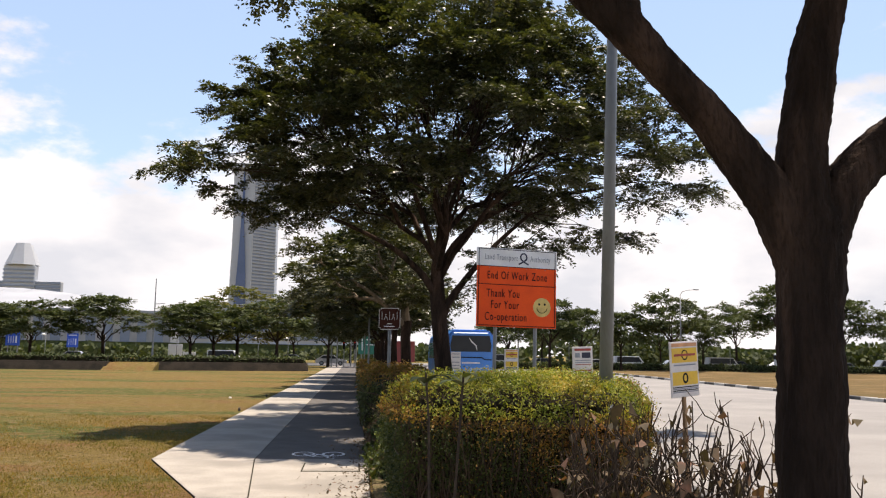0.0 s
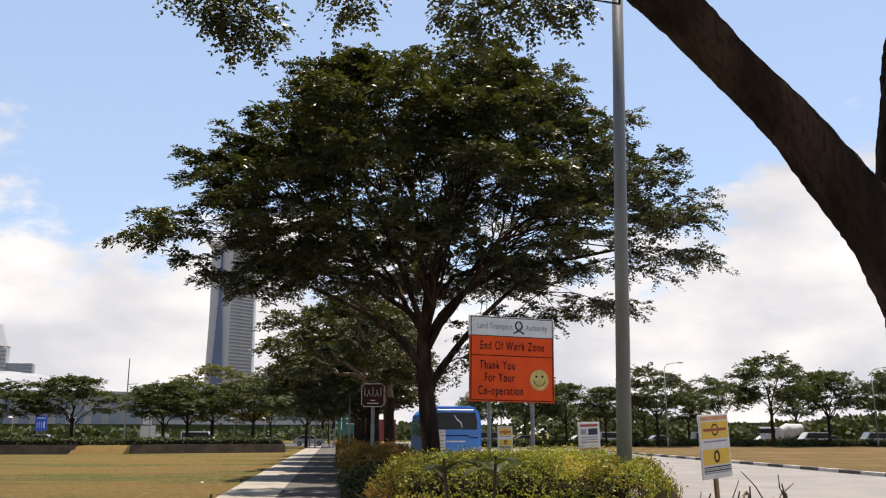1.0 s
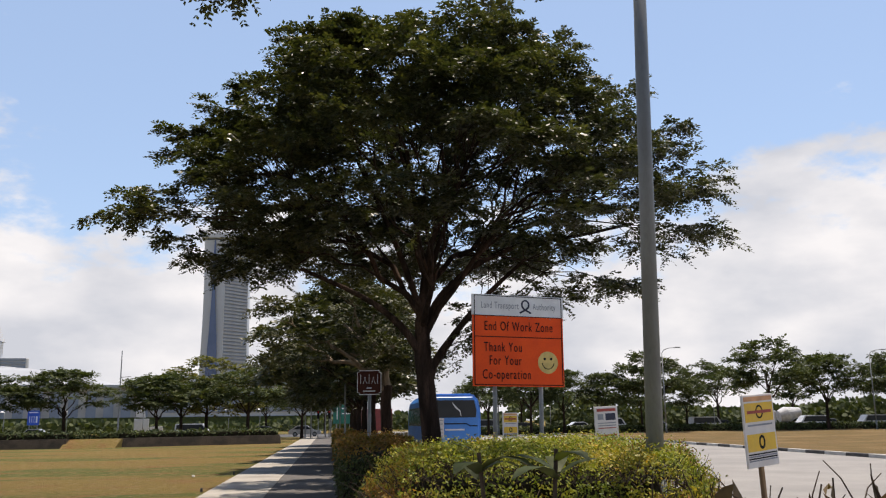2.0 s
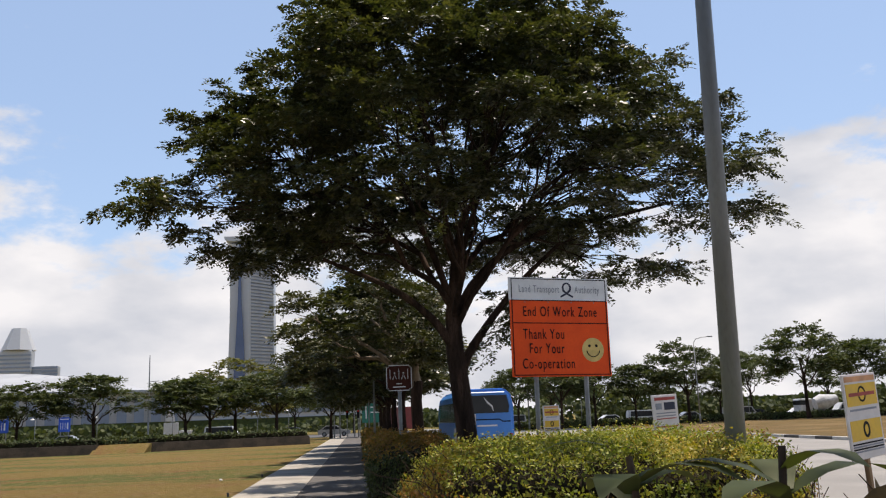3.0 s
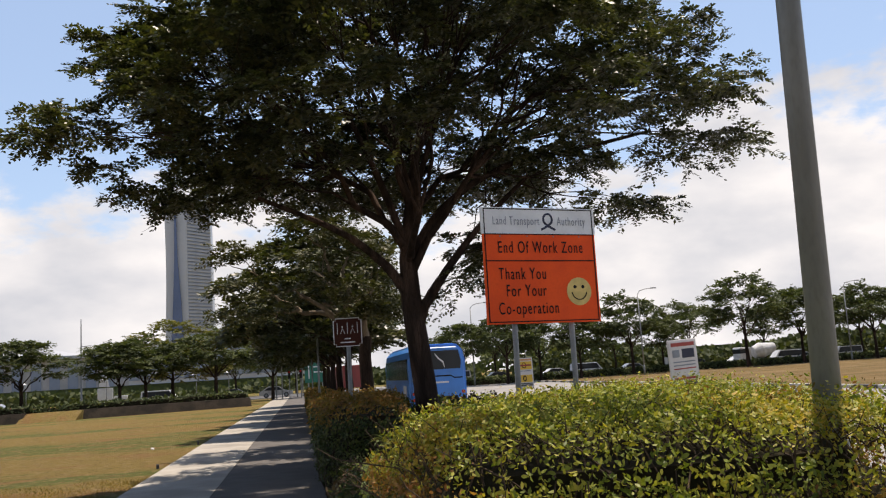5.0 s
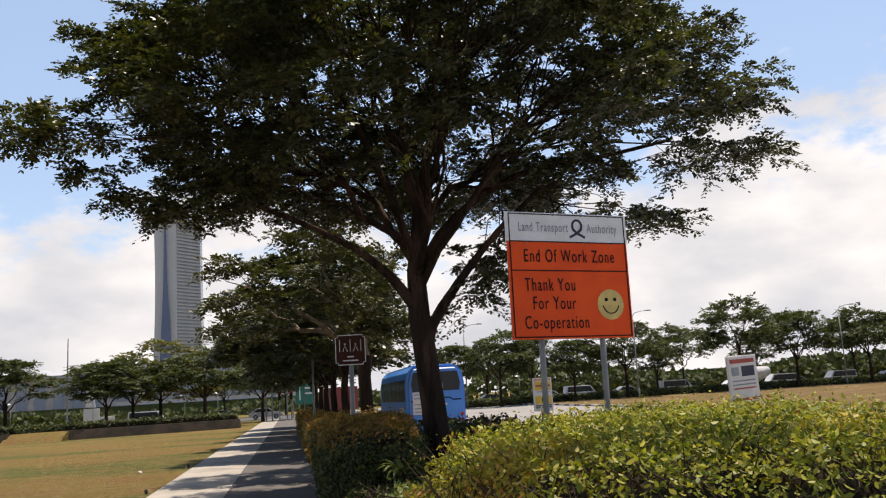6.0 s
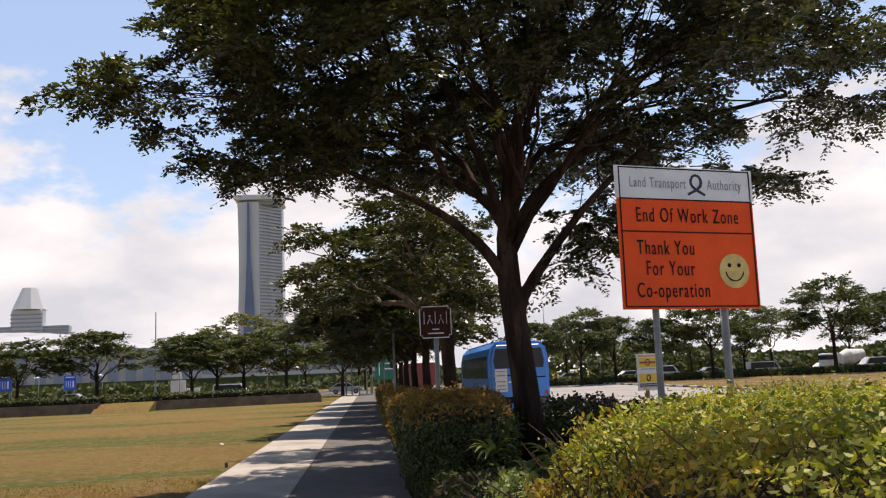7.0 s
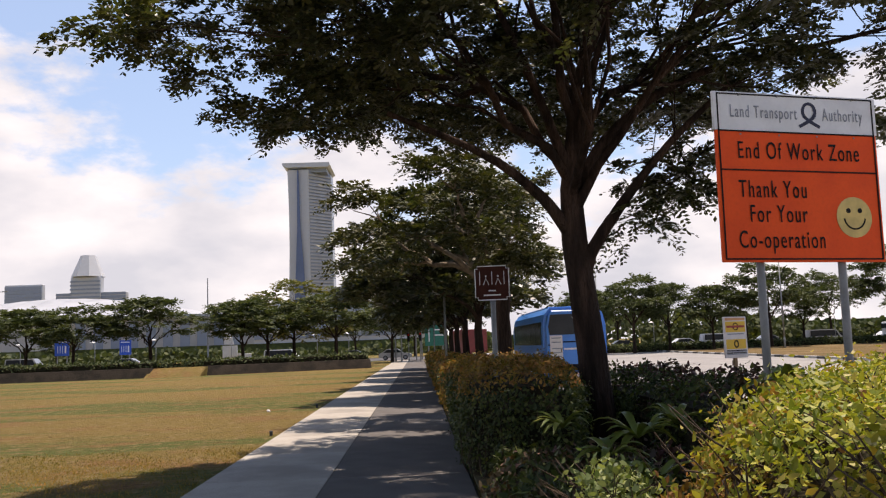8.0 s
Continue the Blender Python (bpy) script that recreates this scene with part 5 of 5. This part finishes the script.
def bent_tower():
    """A tall hotel slab, its legs leaning together, with a long deck on top."""
    s = empty("tower", pose(-121, 1000, 0, 0, 0, 0))
    H = 196
    n = 28
    bm = bmesh.new()
    rings = []
    for k in range(n + 1):
        z = H * k / n
        flare = 7.0 * (1 - k / n) ** 2.2
        lift = 2.2 * max(0, (k / n - 0.55)) ** 1.5 * 6
        xl, xr = -25 + 2.2 * math.sin(1.6 * k / n) * 2 - lift * 0.5, 1.5
        rings.append([bm.verts.new(c) for c in ((xl, 0, z), (xr, -2 - flare * 0.3, z), (xr, 40, z), (xl, 40, z))])
    for a, b in zip(rings, rings[1:]):
        for i in range(4):
            bm.faces.new((a[i], a[(i + 1) % 4], b[(i + 1) % 4], b[i]))
    bm.faces.new(rings[-1])
    bmesh.ops.recalc_face_normals(bm, faces=bm.faces)
    part("end_wall", bm, M["tower"], s, "pale grey end wall")
    # glazed recess between the two legs
    part("glass_gap", prism([(-19, 0), (-1.0, 0), (-5.4, 95), (-8.2, 135), (-9.4, 195), (-10.8, 195), (-11.8, 135), (-13.6, 95)], -5.5, 3), M["tower_blue"], s, "blue glazed gap between the legs")
    # the long balconied side, floor by floor
    floors = 52
    bm = bmesh.new()
    rows = []
    for k in range(n + 1):
        z = H * k / n
        rows.append([bm.verts.new(c) for c in ((1.6, 2, z), (26 - 2.0 * math.sin(1.5 * k / n), 30, z), (26 - 2.0 * math.sin(1.5 * k / n), 60, z), (1.6, 60, z))])
    for a, b in zip(rows, rows[1:]):
        for i in range(4):
            bm.faces.new((a[i], a[(i + 1) % 4], b[(i + 1) % 4], b[i]))
    bm.faces.new(rows[-1])
    bmesh.ops.recalc_face_normals(bm, faces=bm.faces)
    part("side_wall", bm, M["tower_glass"], s, "dark glazed long side")
    shape = bpy.data.meshes.new("balcony")
    bm = slab([(1.4, -1.0), (25.6, 27.6), (25.6, 31), (1.4, 4)], 0, 1.9)
    bm.to_mesh(shape)
    bm.free()
    shape.materials.append(M["roof_white"])
    for k in range(floors):
        z = 4 + k * (H - 6) / floors
        ob = new("balcony", shape)
        ob.parent = s
        ob.location = (-0.8 * math.sin(1.5 * z / H), 0, z)
    deck = prism([(-27, 200), (-23, 198), (24, 198), (27, 200), (26, 203), (-28, 203)], -6, 60)
    part("sky_deck", deck, M["tower"], s, "pale boat-shaped roof deck")
    part("deck_neck", boxed(-20, 22, 4, 50, 194, 199), M["tower_glass"], s)
    s.scale = (1, 1, 1.06)
    return tagged(s, "tall pale curved hotel tower in the distance", "tower")


bent_tower()


def stepped_tower(x, y):
    s = empty("tower", pose(x, y, 0))
    part("shaft", boxed(-15, 15, 0, 12, 0, 84, bevel=1.5), M["tower"], s)
    bm = bmesh.new()
    bmesh.ops.create_cone(bm, cap_ends=True, segments=8, radius1=16.5, radius2=7.5, depth=22, matrix=Matrix.Translation((0, 9, 95)) @ pose(0, 0, 0, 0, 0, 22.5))
    part("cap", bm, M["tower"], s, "tapering cap")
    for k in range(9):
        part("window_band", boxed(-15, 15, -0.8, 2, 46 + k * 4, 47.7 + k * 4), M["tower_glass"], s)
    part("wing", boxed(-31, 40, 4, 12, 0, 68, bevel=1), M["tower"], s)
    for k in range(6):
        part("window_band", boxed(-30.5, 39.5, 3.2, 6, 47 + k * 3.6, 49.6 + k * 3.6), M["tower_glass"], s)
    return tagged(s, "grey office tower with a tapering cap and low wing", "tower")


stepped_tower(-335, 900)
s = empty("tower", pose(-418, 950, 0))
part("block", boxed(-21, 19, 0, 8, 0, 82, bevel=1), M["tower"], s)
for k in range(14):
    part("window_band", boxed(-20.5, 18.5, -0.8, 2, 24 + k * 4, 27.8 + k * 4), M["tower_glass"], s)
tagged(s, "plain grey office block in the distance", "tower")


def hall(x, y):
    """A convention hall under a shallow vaulted white roof."""
    s = empty("hall", pose(x, y, 0))
    part("wall", boxed(-95, 52, 0, 90, 0, 12), M["hall"], s)
    n = 16
    for k in range(n):
        x0 = -95 + 150 * k / n
        arch = lambda u: 12 + 16.0 * math.sin(math.pi * min(max((u + 95) / 175, 0), 1)) ** 0.8
        x1 = x0 + 150 / n
        zb = 10.5
        bay = prism([(x0 + 0.1, zb), (x1 - 0.1, zb), (x1 - 0.1, arch(x1)), ((x0 + x1) / 2, arch((x0 + x1) / 2) + 0.15), (x0 + 0.1, arch(x0))], -6, 80)
        for q in bay.verts:
            if q.co.y < 0 and q.co.z > zb + 0.1:
                q.co.z = zb + 0.3
        part("roof_bay", bay, M["roof_white"], s)
        part("window_bay", boxed(x0 + 2.0, x1 - 2.0, -0.6, 1, 3, 9), M["tower_glass"], s)
    return tagged(s, "long hall with a white vaulted roof", "hall")


hall(-150, 320)
s = empty("hall", pose(-72, 235, 0, 0, 0, 14))
part("wall", boxed(-34, 30, 0, 40, 0, 12), M["hall"], s)
folded = prism([(-36, 11.6), (32, 11.2), (32, 11.8), (24, 12.6), (10, 15.4), (-2, 17.4), (-20, 17.6), (-36, 15.0)], -3, 30)
for q in folded.verts:
    if q.co.y < 0:
        q.co.z = min(q.co.z, 12.0)
part("roof", folded, M["roof_white"], s, "white folded roof")
for k in range(11):
    part("window_bay", boxed(-18 + k * 4.2, -15.6 + k * 4.2, -0.5, 1, 3.5, 10.5), M["tower_glass"], s)
tagged(s, "grey hall with a folded white roof and tall windows", "hall")
s = empty("building", pose(-30, 330, 0))
part("wall", boxed(-30, 34, 0, 40, 0, 19), M["tower"], s)
for k in range(5):
    part("window_band", boxed(-29, 33, -0.6, 1, 3 + k * 3, 4.6 + k * 3), M["tower_glass"], s)
tagged(s, "grey low block behind the trees", "building")

# far woods that close the view
rng = np.random.default_rng(5)
n = 32000
ang = rng.uniform(-1.35, 1.35, n)
rad = rng.uniform(205, 225, n)
at = np.stack([rad * np.sin(ang), rad * np.cos(ang), rng.uniform(0, 1, n) ** 0.7 * np.where(ang < 0.2, 0.42, 0.9) * (6.5 + 2.0 * np.sin(9 * ang) + 1.2 * np.sin(23 * ang + 1))], 1)
v, f = blades(at, np.tile((0, -1.0, 0.6), (n, 1)), 1.1, rng, 1.0, 0.8)
woods = new("far_woods", mesh_np("far_woods", v, f, M["leaf_far"]))
tagged(woods, "dense dark green woods along the horizon", "woods", kind="stuff")

# added dark slabs behind the woods, closing sky gaps between the leaves
arc = np.linspace(-1.35, 1.35, 40)
for name, part_of, high in (("woods_backing", arc[arc < 0.24], 3.6), ("woods_backing", arc[arc > 0.2], 4.2)):
    ring = [(222 * math.sin(q), 222 * math.cos(q)) for q in part_of] + [(228 * math.sin(q), 228 * math.cos(q)) for q in part_of[::-1]]
    tagged(part(name, slab(ring, -0.1, high), M["hedge_dark"]), "plain dark backing slab added behind the far woods", "woods", kind="stuff")

# ---- withered stems, strap-leaved plants ----


def bare_bush(x, y, h, seed, stems=16, leaves=26):
    rng = np.random.default_rng(seed)
    s = empty("bush", pose(x, y, 0))
    pieces, tips = [], []
    for k in range(stems):
        a = rng.uniform(0, 2 * np.pi)
        b = np.array([rng.uniform(0.05, 0.45) * math.cos(a), rng.uniform(0.05, 0.45) * math.sin(a), h * rng.uniform(0.6, 1.05)])
        root = np.array([0.16 * math.cos(a), 0.16 * math.sin(a), -0.02])
        p = curve_pts(root, b, 7, 0.0, rng, 0.045)
        pieces.append(tube(p, np.linspace(0.013, 0.005, 7), 6))
        tips.append(p[-1])
        for _ in range(3):
            c = p[rng.integers(2, 6)]
            e = c + np.array([rng.normal() * 0.16, rng.normal() * 0.16, abs(rng.normal()) * 0.2 + 0.05])
            pieces.append(tube(curve_pts(c, e, 4, 0.03, rng, 0.06), np.linspace(0.007, 0.003, 4), 5))
            tips.append(e)
    v, f = joined(pieces)
    tagged(part_np("branchwork", v, f, M["twig"], s, True), kind="stuff")
    tips = np.array(tips)
    at = tips[rng.integers(0, len(tips), leaves)] - (0, 0, 0.04)
    v, f = blades(at, rng.normal(size=(leaves, 3)), 0.13, rng, 0.6, 0.45)
    v[2::4, 2] -= 0.06
    tagged(part_np("leaves", v, f, M["dry_leaf"], s), kind="stuff")
    return tagged(s, "nearly leafless bush with withered hanging leaves", "bush", "withered bushes")


for k, (x, y, h) in enumerate(((3.15, 8.1, 1.35), (3.45, 7.7, 1.35), (3.75, 7.9, 1.45), (4.1, 7.4, 1.42), (3.6, 7.0, 1.1), (4.7, 7.3, 1.35), (3.3, 8.8, 1.2), (4.6, 8.3, 1.1))):
    bare_bush(x, y, h, 100 + k)


def strap_plant(x, y, z, seed, size=0.55, count=16):
    rng = np.random.default_rng(seed)
    s = empty("strap_leaved_plant", pose(x, y, z))
    vs, fs, n = [], [], 0
    for k in range(count):
        a = rng.uniform(0, 2 * np.pi)
        ln = size * rng.uniform(0.7, 1.2)
        up = rng.uniform(0.5, 1.1)
        t = np.linspace(0, 1, 6)
        r, zz = ln * t * 0.75, ln * (up * t - 0.75 * t * t)
        w = 0.045 * np.sin(np.pi * (0.12 + 0.86 * t)) * size / 0.55
        c, d = math.cos(a), math.sin(a)
        vs.append(np.stack([np.stack([r * c - w * d, r * d + w * c, zz], 1), np.stack([r * c, r * d, zz - w * 0.35], 1), np.stack([r * c + w * d, r * d - w * c, zz], 1)], 1).reshape(-1, 3))
        for i in range(5):
            for j in range(2):
                q = n + i * 3 + j
                fs.append((q, q + 1, q + 4, q + 3))
        n += 18
    part_np("leaves", np.concatenate(vs), np.array(fs), M["lily"], s, True)
    return tagged(s, "fresh green strap-leaved plant among the low shrubs", "plant", "strap-leaved plants")


for k, (x, y, z, sz) in enumerate(((2.75, 18.6, 0.75, 0.6), (3.25, 18.9, 0.85, 0.55), (2.35, 18.1, 0.65, 0.55), (3.6, 16.9, 1.25, 0.75), (2.6, 17.4, 0.5, 0.6), (1.7, 17.0, 0.3, 0.55), (2.2, 19.9, 0.75, 0.5))):
    strap_plant(x, y, z, 200 + k, sz)



def stem_plant(x, y, h, seed):
    """A thin upright plant: a few stems with long leaves at their heads."""
    rng = np.random.default_rng(seed)
    s = empty("tall_plant", pose(x, y, 0))
    for k in range(2):
        a = rng.uniform(0, 2 * np.pi)
        top = np.array([0.12 * math.cos(a), 0.12 * math.sin(a), h * rng.uniform(0.91, 0.95)])
        v, f = tube(curve_pts((0.03 * math.cos(a), 0.03 * math.sin(a), -0.02), top, 6, 0.0, rng, 0.03), np.linspace(0.011, 0.006, 6), 6)
        part_np("stem", v, f, M["twig"], s, True)
        n = 5
        ang = np.linspace(0, 2 * np.pi, n, endpoint=False) + rng.uniform(0, 1)
        vs, fs = [], []
        for i, u in enumerate(ang):
            ln, t = 0.19 * rng.uniform(0.7, 1.2), np.linspace(0, 1, 5)
            r, zz = ln * t, ln * (0.75 * t - 0.7 * t * t) - rng.uniform(0, 0.1)
            w = 0.034 * np.sin(np.pi * (0.1 + 0.88 * t))
            c, d = math.cos(u), math.sin(u)
            vs.append(top + np.stack([np.stack([r * c - w * d, r * d + w * c, zz], 1), np.stack([r * c + w * d, r * d - w * c, zz], 1)], 1).reshape(-1, 3))
            fs += [(i * 10 + j * 2, i * 10 + j * 2 + 1, i * 10 + j * 2 + 3, i * 10 + j * 2 + 2) for j in range(4)]
        tagged(part_np("leaf_head", np.concatenate(vs), np.array(fs), M["hedge_dark"], s), kind="stuff")
    return tagged(s, "slim upright plant with dark long leaves beside the path", "plant")


stem_plant(1.46, 5.36, 1.89, 301)

# ---- lawn blades nearest the path ----
rng = np.random.default_rng(91)
n = 90000
gy = 10.5 + 16 * rng.uniform(size=n) ** 1.5
gx = -2.5 - rng.uniform(size=n) ** 1.2 * (3.0 + 0.42 * gy)
gx = np.where(gy < 16, gx + np.clip((16 - gy) / 4.0, 0, 1) * 1.45, gx)
tuft = np.sin(1.3 * gx + 0.6 * gy) + np.sin(0.7 * gx - 1.1 * gy) + np.sin(3.7 * gx + 2.2 * gy)
keep = rng.uniform(-2.5, 2.0, n) < tuft
at = np.stack([gx, gy, np.full(n, -0.035)], 1)[keep]
n = len(at)
lean = rng.normal(size=(n, 3)) * (0.6, 0.6, 0) + (0, 0, 0.8)
tip = at + unit(lean) * (0.036 * rng.uniform(0.5, 1.6, n))[:, None]
wide = unit(np.stack([rng.normal(size=n), rng.normal(size=n), np.zeros(n)], 1)) * 0.01
v = np.stack([at - wide, at + wide, tip + wide * 0.2, tip - wide * 0.2], 1).reshape(-1, 3)
tagged(new("grass_blades", mesh_np("grass_blades", v, np.arange(len(v)).reshape(-1, 4), M["blade"])), "short dry grass blades of the lawn beside the path", "grass", kind="stuff")

# ---- path slabs: walking lane and cycling lane, last ----
def slab_mesh(name, x0, x1, ln, mat):
    me = bpy.data.meshes.new(name)
    bm = boxed(x0 + 0.006, x1 - 0.006, 0.006, ln - 0.006, -0.06, 0.0, bevel=0.006)
    bm.to_mesh(me)
    bm.free()
    me.materials.append(mat)
    return me


walk_me = slab_mesh("slab", -2.45, -0.72, 3.0, M["concrete"])
ride_me = slab_mesh("slab", -0.72, 1.2, 3.0, M["lane"])
plain_me = slab_mesh("slab", -0.72, 1.2, 3.0, M["concrete"])
y = 16.0
while y < 124:
    for me in (walk_me, ride_me):
        ob = new("slab", me)
        ob.parent, ob.location = path, (0, y, 0)
    y += 3.0
for pts in ([(-2.44, 15.99), (-0.73, 15.99), (-0.36, 12.0), (-1.0, 12.0)], [(-0.71, 15.99), (1.2, 15.99), (1.2, 12.0), (-0.34, 12.0)], [(-1.0, 11.98), (-0.36, 11.98), (-0.36, 4), (-1.2, 4)], [(-0.34, 11.98), (1.2, 11.98), (1.2, 4), (-0.34, 4)],
            [(-1.2, 3.98), (1.2, 3.98), (1.2, -19), (-1.6, -19)]):
    part("slab", slab(pts, -0.06, 0.0), M["concrete"], path)

# ---- markings and small things on the path and lawn ----
mark = empty("cycle_marking", pose(0.34, 16.75, 0.004))


def flat_line(points, width):
    bm = ribbon(points, width, 0.002)
    bmesh.ops.transform(bm, matrix=pose(0, 0, 0, -90) @ Matrix.Diagonal((1, 1, -1, 1)), verts=bm.verts)
    bmesh.ops.recalc_face_normals(bm, faces=bm.faces)
    return bm


for x in (-0.27, 0.27):
    part("wheel_outline", flat_line([(x + 0.19 * math.cos(radians(u)), 0.3 * math.sin(radians(u))) for u in range(0, 361, 15)], 0.045), M["white"], mark)
for line in ([(-0.27, 0.0), (-0.1, 0.42), (0.2, 0.42), (0.27, 0.0)], [(-0.27, 0.0), (0.0, 0.02), (0.2, 0.42)], [(-0.1, 0.42), (0.0, 0.02)], [(0.2, 0.42), (0.17, 0.6), (0.3, 0.62)]):
    part("frame_line", flat_line(line, 0.04), M["white"], mark)
tagged(mark, "worn white bicycle marking painted on the cycling lane", "path marking")
hatch = empty("inspection_cover", pose(0.62, 14.9, 0.004))
part("rim", slab([(-0.46, -0.5), (0.46, -0.5), (0.46, 0.5), (-0.46, 0.5)], -0.02, 0.002), M["core"], hatch)
part("plate", slab([(-0.435, -0.475), (0.435, -0.475), (0.435, 0.475), (-0.435, 0.475)], -0.02, 0.006), M["concrete"], hatch)
tagged(hatch, "square concrete inspection cover set in the path", "cover")
for x, y in ((-2.62, 28.6), (-2.62, 37.0)):
    s = empty("pipe_stub", pose(x, y, -0.03))
    part("pipe", rod(bmesh.new(), (0, 0, -0.05), (0, 0, 0.09), 0.035, sides=10), M["kerb_dark"], s)
    part("cap", rod(bmesh.new(), (0, 0, 0.09), (0, 0, 0.11), 0.045, 0.03, sides=10), M["kerb_dark"], s)
    tagged(s, "small black pipe stub at the lawn's edge", "pipe", "pipe stubs")
bag = bmesh.new()
bmesh.ops.create_icosphere(bag, subdivisions=2, radius=0.08)
for q in bag.verts:
    q.co *= 0.75 + 0.5 * noise.noise(q.co * 14)
    q.co.z = max(q.co.z * 0.6, -0.03)
tagged(part("litter", bag, M["paper"]), "crumpled white scrap of litter on the lawn", "litter").location = (-3.95, 36.1, 0.0)
rng = np.random.default_rng(93)
n = 700
at = np.stack([1.25 - rng.exponential(0.22, n), 10.5 + rng.uniform(0, 9, n), np.full(n, 0.012)], 1)
v, f = blades(at, np.tile((0, 0, 1.0), (n, 1)), 0.055, rng, 0.35)
tagged(new("fallen_leaves", mesh_np("fallen_leaves", v, f, M["dry_leaf"])), "dry fallen leaves along the path's edge", "leaves", kind="stuff")
